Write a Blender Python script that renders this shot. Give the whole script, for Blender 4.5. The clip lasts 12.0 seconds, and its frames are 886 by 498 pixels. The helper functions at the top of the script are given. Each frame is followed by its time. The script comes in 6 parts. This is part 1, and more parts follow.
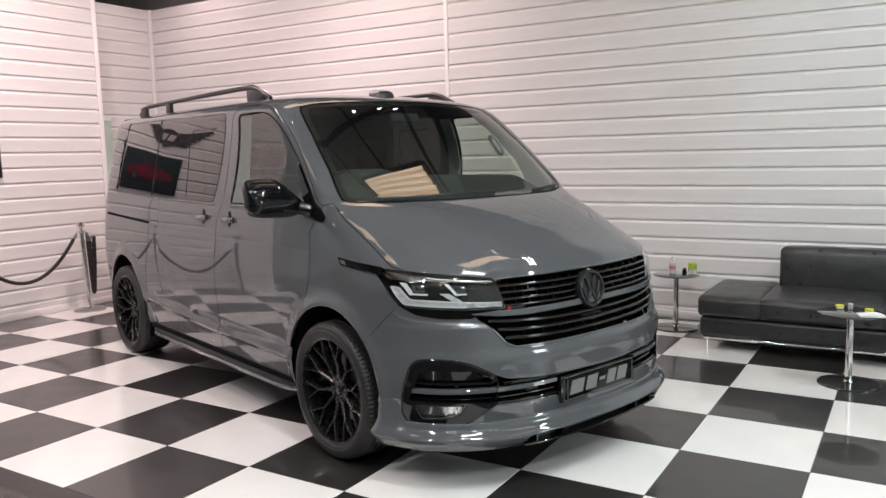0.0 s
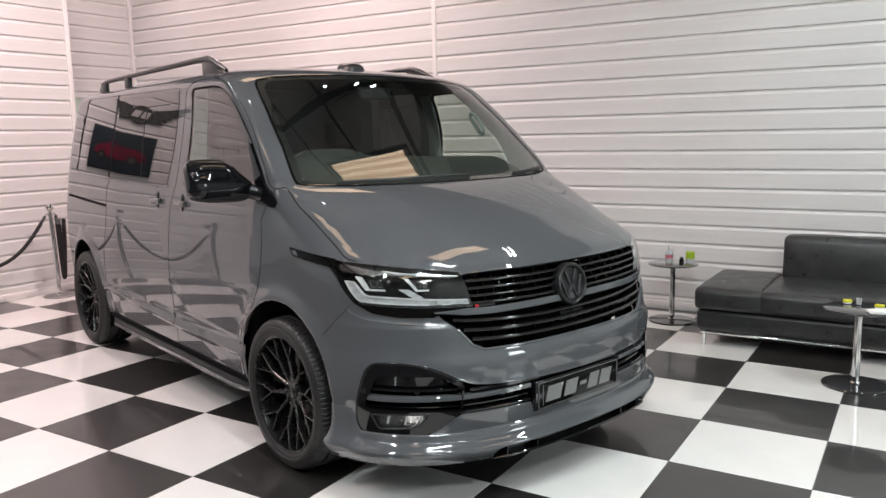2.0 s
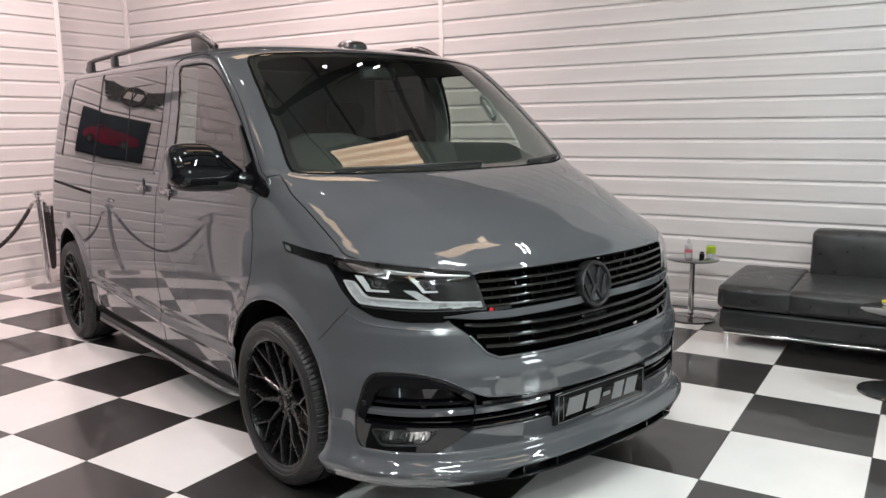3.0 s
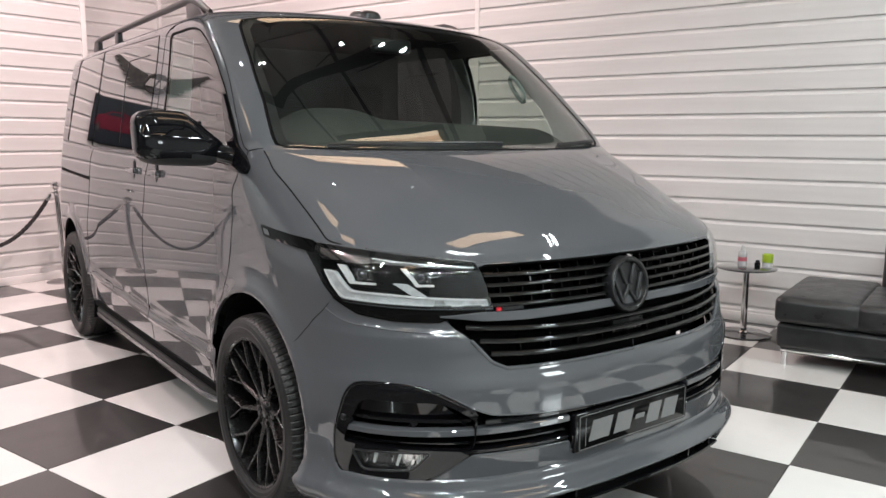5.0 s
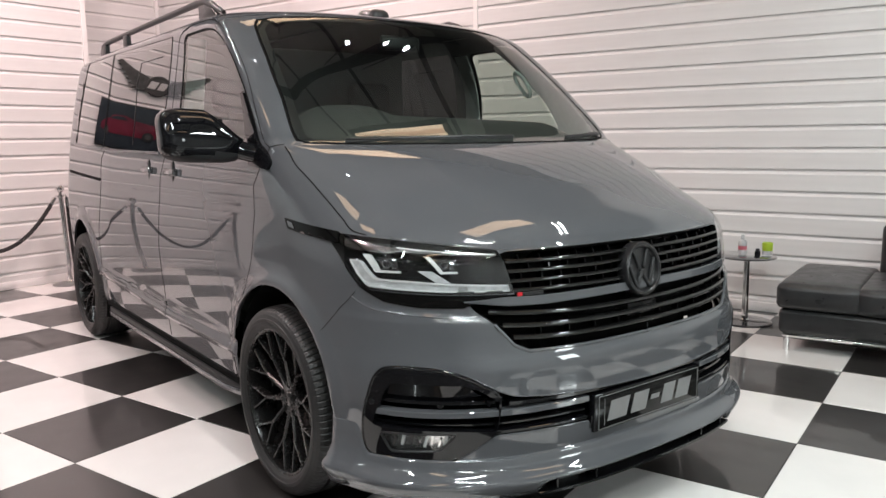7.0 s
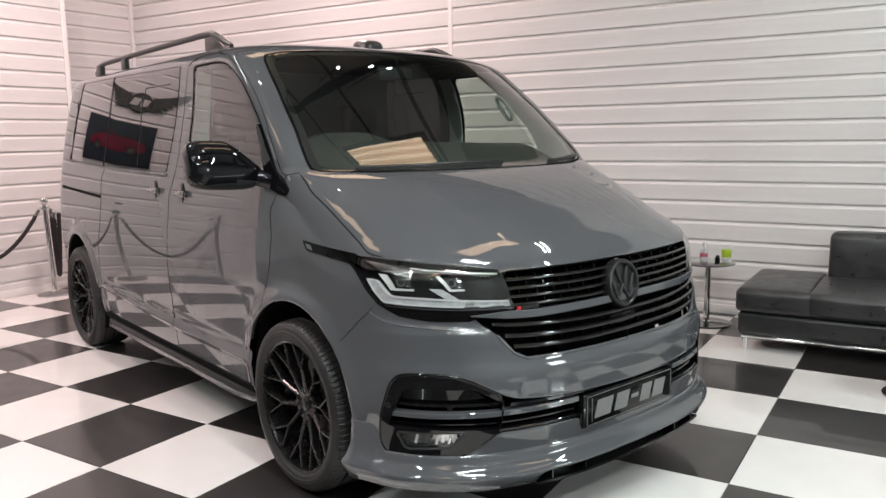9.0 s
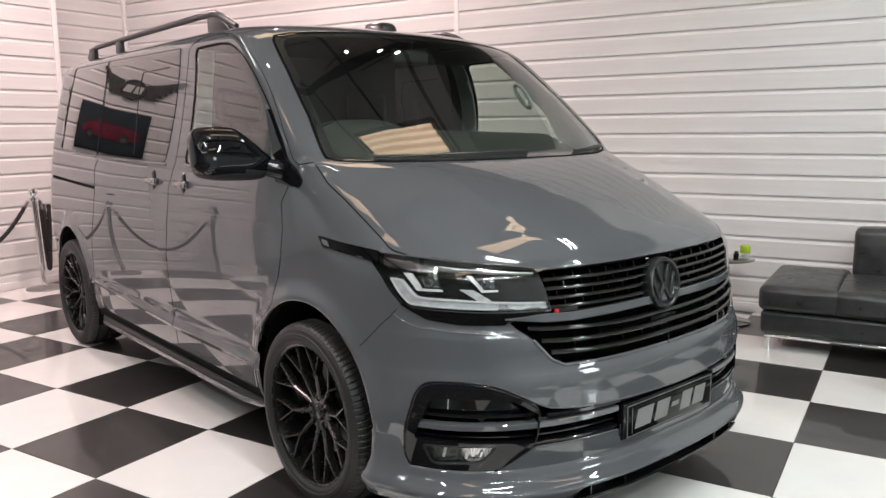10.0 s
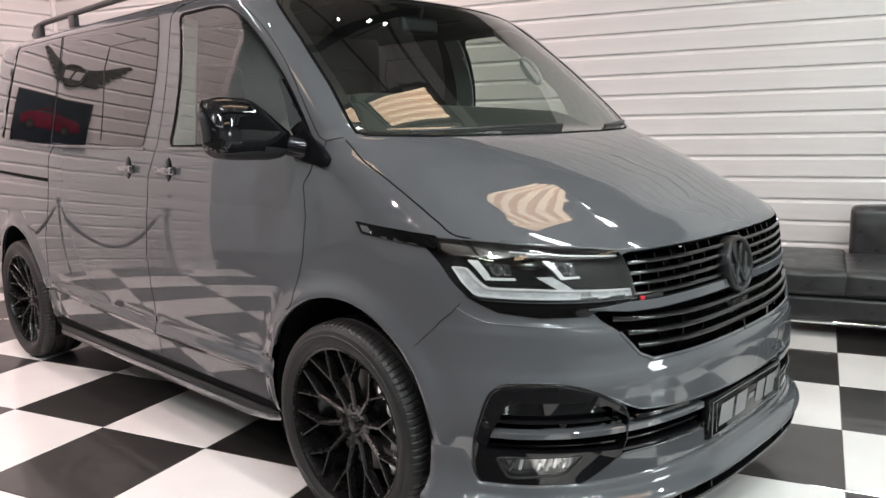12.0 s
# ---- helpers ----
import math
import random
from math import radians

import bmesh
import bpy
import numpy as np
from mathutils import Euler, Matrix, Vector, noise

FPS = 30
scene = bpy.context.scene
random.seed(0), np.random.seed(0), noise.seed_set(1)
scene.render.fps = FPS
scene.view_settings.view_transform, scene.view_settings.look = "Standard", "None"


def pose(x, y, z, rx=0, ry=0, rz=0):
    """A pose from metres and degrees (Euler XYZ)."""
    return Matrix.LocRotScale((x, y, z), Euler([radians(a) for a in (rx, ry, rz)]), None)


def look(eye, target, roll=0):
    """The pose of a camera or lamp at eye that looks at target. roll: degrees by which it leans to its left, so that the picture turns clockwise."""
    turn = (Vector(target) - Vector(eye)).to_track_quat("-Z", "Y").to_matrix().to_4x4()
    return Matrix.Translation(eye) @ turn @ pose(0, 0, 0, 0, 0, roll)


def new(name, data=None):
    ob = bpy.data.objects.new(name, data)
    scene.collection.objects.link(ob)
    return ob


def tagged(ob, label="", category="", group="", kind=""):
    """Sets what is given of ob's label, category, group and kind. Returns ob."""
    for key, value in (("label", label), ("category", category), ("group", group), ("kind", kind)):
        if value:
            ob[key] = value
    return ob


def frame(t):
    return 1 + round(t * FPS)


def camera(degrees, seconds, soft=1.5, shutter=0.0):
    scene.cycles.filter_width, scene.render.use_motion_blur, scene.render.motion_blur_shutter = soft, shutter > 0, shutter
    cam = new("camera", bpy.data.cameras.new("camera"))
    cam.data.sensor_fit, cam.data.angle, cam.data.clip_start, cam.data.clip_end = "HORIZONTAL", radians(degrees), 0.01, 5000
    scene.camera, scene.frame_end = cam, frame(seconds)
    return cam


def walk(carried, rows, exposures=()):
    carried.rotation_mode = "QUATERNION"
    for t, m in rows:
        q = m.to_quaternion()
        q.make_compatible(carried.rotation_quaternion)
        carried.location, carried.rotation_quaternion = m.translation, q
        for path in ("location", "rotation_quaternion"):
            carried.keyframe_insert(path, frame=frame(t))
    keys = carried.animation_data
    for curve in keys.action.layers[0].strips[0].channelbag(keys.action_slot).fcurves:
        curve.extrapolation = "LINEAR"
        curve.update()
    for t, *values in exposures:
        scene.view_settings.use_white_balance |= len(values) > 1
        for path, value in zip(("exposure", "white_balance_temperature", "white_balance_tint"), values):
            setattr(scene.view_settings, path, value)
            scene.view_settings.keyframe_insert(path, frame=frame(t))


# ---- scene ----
cam = camera(59.3, 12.0)
PATH = [
    (0, (0.977, -3.238, 1.512), (-0.061, -1.545, 1.27), -1.4),
    (0.5, (0.981, -3.184, 1.506), (-0.057, -1.493, 1.255), -1.3),
    (1, (0.952, -3.048, 1.485), (-0.088, -1.36, 1.223), -1.2),
    (1.5, (0.926, -2.916, 1.481), (-0.116, -1.231, 1.211), -1.1),
    (2, (0.928, -2.818, 1.494), (-0.117, -1.137, 1.207), -1.1),
    (2.5, (0.857, -2.702, 1.47), (-0.186, -1.023, 1.169), -1.0),
    (3, (0.726, -2.548, 1.474), (-0.322, -0.875, 1.158), -0.7),
    (5, (0.605, -2.088, 1.323), (-0.546, -0.478, 1.038), 0.2),
    (5.5, (0.595, -2.084, 1.283), (-0.569, -0.481, 1.01), 0.1),
    (6, (0.593, -2.096, 1.243), (-0.569, -0.492, 0.967), -0.2),
    (6.5, (0.59, -2.133, 1.248), (-0.56, -0.522, 0.965), -0.5),
    (7, (0.582, -2.211, 1.301), (-0.554, -0.59, 1.015), -0.8),
    (9, (0.616, -2.546, 1.418), (-0.434, -0.869, 1.13), -0.9),
    (9.5, (0.553, -2.519, 1.421), (-0.491, -0.839, 1.125), -0.7),
    (10, (0.385, -2.422, 1.4), (-0.643, -0.734, 1.093), -0.6),
    (10.5, (0.256, -2.366, 1.395), (-0.747, -0.665, 1.081), -0.8),
    (11, (0.107, -2.339, 1.368), (-0.855, -0.614, 1.054), -1.2),
    (11.5, (-0.083, -2.331, 1.338), (-0.99, -0.577, 1.024), -1.3),
    (12, (-0.134, -2.331, 1.32), (-0.998, -0.556, 1.0), -1.4),
]
walk(cam, [(t, look(eye, target, roll)) for t, eye, target, roll in PATH], exposures=[(0, -0.12, 6420, 10), (3, -0.05, 6400, 10), (6, 0.04, 6450, 10), (9, -0.06, 6500, 10), (10, 0.0, 6500, 10), (12, 0.16, 6450, 10)])

from mathutils.geometry import delaunay_2d_cdt

# ---------------- world and light ----------------
world = bpy.data.worlds.new("hall_air")
scene.world = world
world.use_nodes = True
world.node_tree.nodes["Background"].inputs[0].default_value = (0.8, 0.85, 0.9, 1)
world.node_tree.nodes["Background"].inputs[1].default_value = 0.02
scene.view_settings.exposure = 0.0


def lamp(name, at, size, watts, colour, aim=(0, 0, -1)):
    data = bpy.data.lights.new(name, "AREA")
    data.shape, data.size, data.size_y = "RECTANGLE", size[0], size[1]
    data.energy, data.color = watts, colour
    ob = new(name, data)
    ob.matrix_world = look(at, tuple(a + d for a, d in zip(at, aim)))
    return ob


# ---------------- materials ----------------
def material(name, colour, rough=0.5, metal=0.0, coat=0.0, spec=0.5, coat_rough=0.03, vary=0.0, scale=8.0,
             bump=0.0, bump_scale=60.0, stretch=(1, 1, 1), transmission=0.0, ior=1.5, emit=0.0, rough_vary=0.0, per_object=0.0, coat_ior=1.5):
    m = bpy.data.materials.new(name)
    m.use_nodes = True
    t = m.node_tree
    b = t.nodes["Principled BSDF"]
    b.inputs["Base Color"].default_value = (*colour, 1)
    b.inputs["Roughness"].default_value = rough
    b.inputs["Metallic"].default_value = metal
    b.inputs["Coat Weight"].default_value = coat
    b.inputs["Coat Roughness"].default_value = coat_rough
    b.inputs["Coat IOR"].default_value = coat_ior
    b.inputs["Specular IOR Level"].default_value = spec
    b.inputs["Transmission Weight"].default_value = transmission
    b.inputs["IOR"].default_value = ior
    if emit:
        b.inputs["Emission Color"].default_value = (*colour, 1)
        b.inputs["Emission Strength"].default_value = emit
    if vary or bump or rough_vary:
        co = t.nodes.new("ShaderNodeTexCoord")
        mp = t.nodes.new("ShaderNodeMapping")
        mp.inputs["Scale"].default_value = stretch
        t.links.new(co.outputs["Object"], mp.inputs["Vector"])
    if vary or rough_vary:
        n1 = t.nodes.new("ShaderNodeTexNoise")
        n1.inputs["Scale"].default_value = scale
        n1.inputs["Detail"].default_value = 6
        t.links.new(mp.outputs[0], n1.inputs["Vector"])
    if vary:
        ramp = t.nodes.new("ShaderNodeMapRange")
        ramp.inputs["From Min"].default_value, ramp.inputs["From Max"].default_value = 0.3, 0.7
        ramp.inputs["To Min"].default_value, ramp.inputs["To Max"].default_value = 1 - vary, 1 + vary
        t.links.new(n1.outputs["Fac"], ramp.inputs["Value"])
        mul = t.nodes.new("ShaderNodeMix")
        mul.data_type, mul.blend_type = "RGBA", "MULTIPLY"
        mul.inputs["Factor"].default_value = 1
        mul.inputs["A"].default_value = (*colour, 1)
        fac = ramp.outputs[0]
        if per_object:
            info = t.nodes.new("ShaderNodeObjectInfo")
            ro = t.nodes.new("ShaderNodeMapRange")
            ro.inputs["To Min"].default_value, ro.inputs["To Max"].default_value = 1 - per_object, 1 + per_object
            t.links.new(info.outputs["Random"], ro.inputs["Value"])
            mm = t.nodes.new("ShaderNodeMath")
            mm.operation = "MULTIPLY"
            t.links.new(fac, mm.inputs[0])
            t.links.new(ro.outputs[0], mm.inputs[1])
            fac = mm.outputs[0]
        t.links.new(fac, mul.inputs["B"])
        t.links.new(mul.outputs["Result"], b.inputs["Base Color"])
    if rough_vary:
        rr = t.nodes.new("ShaderNodeMapRange")
        rr.inputs["From Min"].default_value, rr.inputs["From Max"].default_value = 0.3, 0.7
        rr.inputs["To Min"].default_value, rr.inputs["To Max"].default_value = max(rough - rough_vary, 0), rough + rough_vary
        t.links.new(n1.outputs["Fac"], rr.inputs["Value"])
        t.links.new(rr.outputs[0], b.inputs["Roughness"])
    if bump:
        n2 = t.nodes.new("ShaderNodeTexNoise")
        n2.inputs["Scale"].default_value = bump_scale
        n2.inputs["Detail"].default_value = 4
        t.links.new(mp.outputs[0], n2.inputs["Vector"])
        bp = t.nodes.new("ShaderNodeBump")
        bp.inputs["Strength"].default_value = bump
        bp.inputs["Distance"].default_value = 0.01
        t.links.new(n2.outputs["Fac"], bp.inputs["Height"])
        t.links.new(bp.outputs[0], b.inputs["Normal"])
        if coat > 0.9:
            t.links.new(bp.outputs[0], b.inputs["Coat Normal"])
    return m


M = {}
M["paint"] = material("grey_gloss_paint", (0.087, 0.0905, 0.098), rough=0.5, coat=1.0, coat_rough=0.016, spec=0.0, vary=0.015, scale=3, coat_ior=1.82, bump=0.004, bump_scale=11)
M["black_gloss"] = material("black_gloss", (0.005, 0.005, 0.006), rough=0.015, spec=0.5)
M["slat"] = material("gloss_black_slat", (0.006, 0.006, 0.006), rough=0.06, spec=0.5, coat=0.2)
M["piano"] = material("piano_black", (0.004, 0.004, 0.004), rough=0.03, spec=0.22)
M["black_satin"] = material("black_satin", (0.012, 0.012, 0.013), rough=0.32, vary=0.1, scale=40)
M["black_plastic"] = material("black_plastic", (0.018, 0.018, 0.019), rough=0.55, vary=0.12, scale=60, bump=0.05, bump_scale=300)
M["gap"] = material("dark_gap", (0.004, 0.004, 0.004), rough=0.9, spec=0.1)
M["rubber"] = material("tyre_rubber", (0.013, 0.0125, 0.0125), rough=0.5, vary=0.15, scale=30, bump=0.08, bump_scale=200)
M["rim"] = material("black_rim", (0.007, 0.0065, 0.0065), rough=0.25, spec=0.5, rough_vary=0.05, scale=40)
M["handle"] = material("dull_chrome", (0.36, 0.36, 0.37), rough=0.12, metal=1, vary=0.05, scale=30)
M["step_rail"] = material("satin_step_rail", (0.30, 0.30, 0.31), rough=0.22, metal=0.8, vary=0.08, scale=20)
M["steel"] = material("brushed_steel", (0.55, 0.53, 0.5), rough=0.3, metal=1, vary=0.1, scale=30)
M["chrome"] = material("chrome", (0.8, 0.8, 0.8), rough=0.07, metal=1, vary=0.03, scale=20)
M["lamp_silver"] = material("lamp_silver", (0.72, 0.72, 0.72), rough=0.16, metal=0.9, vary=0.08, scale=25)
M["guide_core"] = material("light_guide_core", (0.58, 0.60, 0.61), rough=0.15, coat=0.8, vary=0.18, scale=45)
M["drl"] = material("light_guide", (0.80, 0.82, 0.82), rough=0.2, coat=0.6, vary=0.05, scale=20)
M["lens"] = material("clear_lens", (1, 1, 1), rough=0.0, transmission=1.0, ior=1.45)
M["red"] = material("red_enamel", (0.55, 0.02, 0.03), rough=0.3)
M["lining"] = material("cabin_lining", (0.02, 0.02, 0.021), rough=0.85, vary=0.1, scale=60)
M["headlining"] = material("headlining_cloth", (0.075, 0.078, 0.078), rough=0.9, vary=0.08, scale=80)
M["seat_cloth"] = material("seat_cloth", (0.022, 0.022, 0.024), rough=0.85, vary=0.2, scale=50, bump=0.1, bump_scale=300)
M["dash"] = material("dash_plastic", (0.058, 0.060, 0.057), rough=0.5, vary=0.1, scale=60, bump=0.1, bump_scale=400)
M["plank"] = material("white_cladding", (0.695, 0.674, 0.666), rough=0.42, vary=0.045, scale=2.2, stretch=(0.5, 0.5, 9), bump=0.05, bump_scale=30, rough_vary=0.08)
M["trim"] = material("white_trim", (0.78, 0.75, 0.74), rough=0.4, vary=0.03, scale=4)
M["joint"] = material("cladding_backing", (0.58, 0.555, 0.545), rough=0.7, vary=0.05, scale=5)
M["tile_white"] = material("white_floor_tile", (0.83, 0.805, 0.785), rough=0.10, coat=0.4, coat_rough=0.04, vary=0.025, scale=5, rough_vary=0.05, bump=0.012, bump_scale=9, per_object=0.02)
M["tile_black"] = material("black_floor_tile", (0.025, 0.0235, 0.0225), rough=0.32, coat=0.6, coat_rough=0.045, spec=0.45, vary=0.15, scale=5, rough_vary=0.05, bump=0.012, bump_scale=9, per_object=0.1)
M["grout"] = material("floor_bed", (0.10, 0.095, 0.09), rough=0.7, vary=0.2, scale=20)
M["leather"] = material("black_leather", (0.026, 0.026, 0.027), rough=0.34, vary=0.25, scale=14, bump=0.10, bump_scale=110, rough_vary=0.08)
M["base_steel"] = material("brushed_base_steel", (0.40, 0.40, 0.40), rough=0.32, metal=0.9, vary=0.1, scale=20)
M["rope"] = material("black_rope", (0.015, 0.013, 0.013), rough=0.8, vary=0.3, scale=60, bump=0.3, bump_scale=200)
M["table_glass"] = material("dark_table_glass", (0.03, 0.03, 0.032), rough=0.04, coat=1.0)
M["roof_dark"] = material("dark_roof_sheet", (0.11, 0.105, 0.10), rough=0.8, vary=0.2, scale=3)
M["roof_sheet"] = material("pale_roof_sheet", (0.54, 0.535, 0.51), rough=0.7, vary=0.15, scale=2, stretch=(1, 6, 1))
M["disc"] = material("dark_disc_steel", (0.20, 0.19, 0.18), rough=0.35, metal=1, vary=0.1, scale=30)
M["pillar"] = material("grey_pillar_trim", (0.68, 0.70, 0.68), rough=0.6, vary=0.05, scale=40)
M["roof_steel"] = material("dark_roof_steel", (0.03, 0.03, 0.032), rough=0.6, vary=0.2, scale=6)
M["dark_wall"] = material("dark_wall_paint", (0.13, 0.133, 0.135), rough=0.6, vary=0.06, scale=3, bump=0.05, bump_scale=20)
M["grey_wall"] = material("grey_wall_paint", (0.52, 0.535, 0.54), rough=0.6, vary=0.06, scale=3, bump=0.05, bump_scale=20)
M["picture_dark"] = material("picture_dark", (0.02, 0.026, 0.034), rough=0.25, vary=0.3, scale=4)
M["picture_red"] = material("picture_red", (0.13, 0.012, 0.028), rough=0.25, vary=0.3, scale=9)
M["sign_metal"] = material("sign_pewter", (0.09, 0.085, 0.082), rough=0.4, metal=0.6, vary=0.3, scale=25)
M["sign_pale"] = material("sign_pale", (0.55, 0.54, 0.52), rough=0.5, vary=0.06, scale=30)
M["plate_grey"] = material("plate_grey", (0.20, 0.20, 0.20), rough=0.35, vary=0.05, scale=30)
M["ramp"] = material("black_ramp_edge", (0.02, 0.019, 0.019), rough=0.35, vary=0.2, scale=12)
M["bare_floor"] = material("dark_painted_floor", (0.075, 0.068, 0.064), rough=0.22, vary=0.15, scale=2.5, rough_vary=0.08, bump=0.03, bump_scale=14)
M["yellow"] = material("yellow_card", (0.75, 0.72, 0.03), rough=0.5, vary=0.05, scale=30)
M["green_tin"] = material("lime_tin", (0.38, 0.52, 0.04), rough=0.35, vary=0.08, scale=30)
M["paper"] = material("white_paper", (0.8, 0.8, 0.78), rough=0.7, vary=0.03, scale=20)
M["bottle"] = material("clear_plastic", (0.85, 0.86, 0.87), rough=0.15, transmission=0.6, vary=0.02, scale=20)
M["curtain"] = material("pale_green_strip", (0.55, 0.66, 0.58), rough=0.35, vary=0.08, scale=6, stretch=(6, 6, 0.4))
M["white_plastic"] = material("white_plastic", (0.8, 0.8, 0.8), rough=0.3, vary=0.03, scale=15)


def tinted_glass(name, tint, gloss_rough=0.0, mirror=0.075):
    """A thin pane: it lets light through, tinted, and mirrors by its angle."""
    m = bpy.data.materials.new(name)
    m.use_nodes = True
    t = m.node_tree
    t.nodes.clear()
    out = t.nodes.new("ShaderNodeOutputMaterial")
    mix = t.nodes.new("ShaderNodeMixShader")
    tr = t.nodes.new("ShaderNodeBsdfTransparent")
    gl = t.nodes.new("ShaderNodeBsdfGlossy")
    fr = t.nodes.new("ShaderNodeLayerWeight")
    fr.inputs["Blend"].default_value = 0.5
    power = t.nodes.new("ShaderNodeMath")
    power.operation = "POWER"
    power.inputs[1].default_value = 5.0
    boost = t.nodes.new("ShaderNodeMath")
    boost.operation = "MULTIPLY_ADD"
    boost.use_clamp = True
    boost.inputs[1].default_value, boost.inputs[2].default_value = 1.5, mirror
    tr.inputs["Color"].default_value = (*tint, 1)
    gl.inputs["Roughness"].default_value = gloss_rough
    t.links.new(fr.outputs["Facing"], power.inputs[0])
    t.links.new(power.outputs[0], boost.inputs[0])
    t.links.new(boost.outputs[0], mix.inputs["Fac"])
    t.links.new(tr.outputs[0], mix.inputs[1])
    t.links.new(gl.outputs[0], mix.inputs[2])
    t.links.new(mix.outputs[0], out.inputs["Surface"])
    return m


M["clear_glass"] = tinted_glass("windscreen_glass", (0.74, 0.81, 0.77), mirror=0.145)
M["door_glass"] = tinted_glass("door_glass", (0.74, 0.82, 0.77), mirror=0.11)
M["privacy_glass"] = tinted_glass("privacy_glass", (0.03, 0.031, 0.032), mirror=0.115)
M["lens_thin"] = tinted_glass("headlamp_cover", (0.93, 0.93, 0.93), mirror=0.11)


# ---------------- mesh helpers ----------------
def mesh_of(name, verts, faces, mat, smooth=False, normals=None):
    me = bpy.data.meshes.new(name)
    me.from_pydata([tuple(v) for v in verts], [], [tuple(f) for f in faces])
    me.materials.append(mat)
    if smooth or normals is not None:
        me.polygons.foreach_set("use_smooth", [True] * len(me.polygons))
    if normals is not None:
        me.normals_split_custom_set_from_vertices([tuple(n) for n in normals])
    me.update()
    return me


def part(name, source, mat, parent=None, label="", smooth=True, at=None):
    """Links a bmesh or a mesh as one object under a thing or a part."""
    if isinstance(source, bmesh.types.BMesh):
        me = bpy.data.meshes.new(name)
        source.normal_update()
        source.to_mesh(me)
        source.free()
        me.materials.append(mat)
        if smooth:
            me.polygons.foreach_set("use_smooth", [True] * len(me.polygons))
            me.set_sharp_from_angle(angle=radians(38))
    else:
        me = source
    ob = new(name, me)
    if parent is not None:
        ob.parent = parent
    if at is not None:
        ob.matrix_basis = at
    if label:
        tagged(ob, label)
    return ob


def thing(name, label, category, at=None, group="", kind=""):
    ob = new(name)
    if at is not None:
        ob.matrix_basis = at
    return tagged(ob, label, category, group, kind)


def box(bm, lo, hi, bevel=0.0, segments=2):
    r = bmesh.ops.create_cube(bm, size=1.0)
    c = [(a + b) / 2 for a, b in zip(lo, hi)]
    s = [b - a for a, b in zip(lo, hi)]
    bmesh.ops.scale(bm, vec=s, verts=r["verts"])
    bmesh.ops.translate(bm, vec=c, verts=r["verts"])
    if bevel:
        edges = list({e for v in r["verts"] for e in v.link_edges})
        bmesh.ops.bevel(bm, geom=edges, offset=bevel, segments=segments, affect="EDGES", profile=0.5)
    return bm


def cyl(bm, p0, p1, r0, r1=None, seg=24, caps=True):
    p0, p1 = Vector(p0), Vector(p1)
    d = p1 - p0
    m = Matrix.Translation((p0 + p1) / 2) @ d.to_track_quat("Z", "Y").to_matrix().to_4x4()
    bmesh.ops.create_cone(bm, cap_ends=caps, segments=seg, radius1=r0, radius2=r0 if r1 is None else r1, depth=d.length, matrix=m)
    return bm


def lathe(bm, profile, seg=32, m=Matrix.Identity(4)):
    """Turns (radius, height) points round the z axis."""
    rings = []
    for r, z in profile:
        if r < 1e-5:
            rings.append([bm.verts.new(m @ Vector((0, 0, z)))])
        else:
            rings.append([bm.verts.new(m @ Vector((r * math.cos(2 * math.pi * k / seg), r * math.sin(2 * math.pi * k / seg), z))) for k in range(seg)])
    for a, b in zip(rings, rings[1:]):
        for k in range(seg):
            q = [a[k % len(a)], a[(k + 1) % len(a)], b[(k + 1) % len(b)], b[k % len(b)]]
            q = list(dict.fromkeys(q))
            if len(q) > 2:
                bm.faces.new(q)
    return bm


def tube(bm, points, radius, seg=10, closed=False):
    """A round bar along points."""
    pts = [Vector(p) for p in points]
    n = len(pts)
    rings = []
    up = Vector((0, 0, 1))
    for i, p in enumerate(pts):
        a = pts[(i - 1) % n] if closed or i > 0 else p
        b = pts[(i + 1) % n] if closed or i < n - 1 else p
        d = (b - a).normalized()
        s = d.cross(up)
        if s.length < 1e-3:
            s = d.cross(Vector((1, 0, 0)))
        s.normalize()
        u = s.cross(d)
        r = radius[i] if isinstance(radius, (list, tuple)) else radius
        rings.append([bm.verts.new(p + r * (math.cos(2 * math.pi * k / seg) * s + math.sin(2 * math.pi * k / seg) * u)) for k in range(seg)])
    pairs = list(zip(rings, rings[1:])) + ([(rings[-1], rings[0])] if closed else [])
    for a, b in pairs:
        for k in range(seg):
            bm.faces.new((a[k], a[(k + 1) % seg], b[(k + 1) % seg], b[k]))
    if not closed:
        bm.faces.new(rings[0][::-1])
        bm.faces.new(rings[-1])
    return bm


# ---------------- the room ----------------
TILE = 0.6
X_LEFT, Y_BACK, WALL_TOP = -6.52, 3.70, 3.46
X_RECESS, Y_LEFT_END, Y_LEFT_NEAR = -7.68, 2.09, -0.92
PITCH = 0.1528


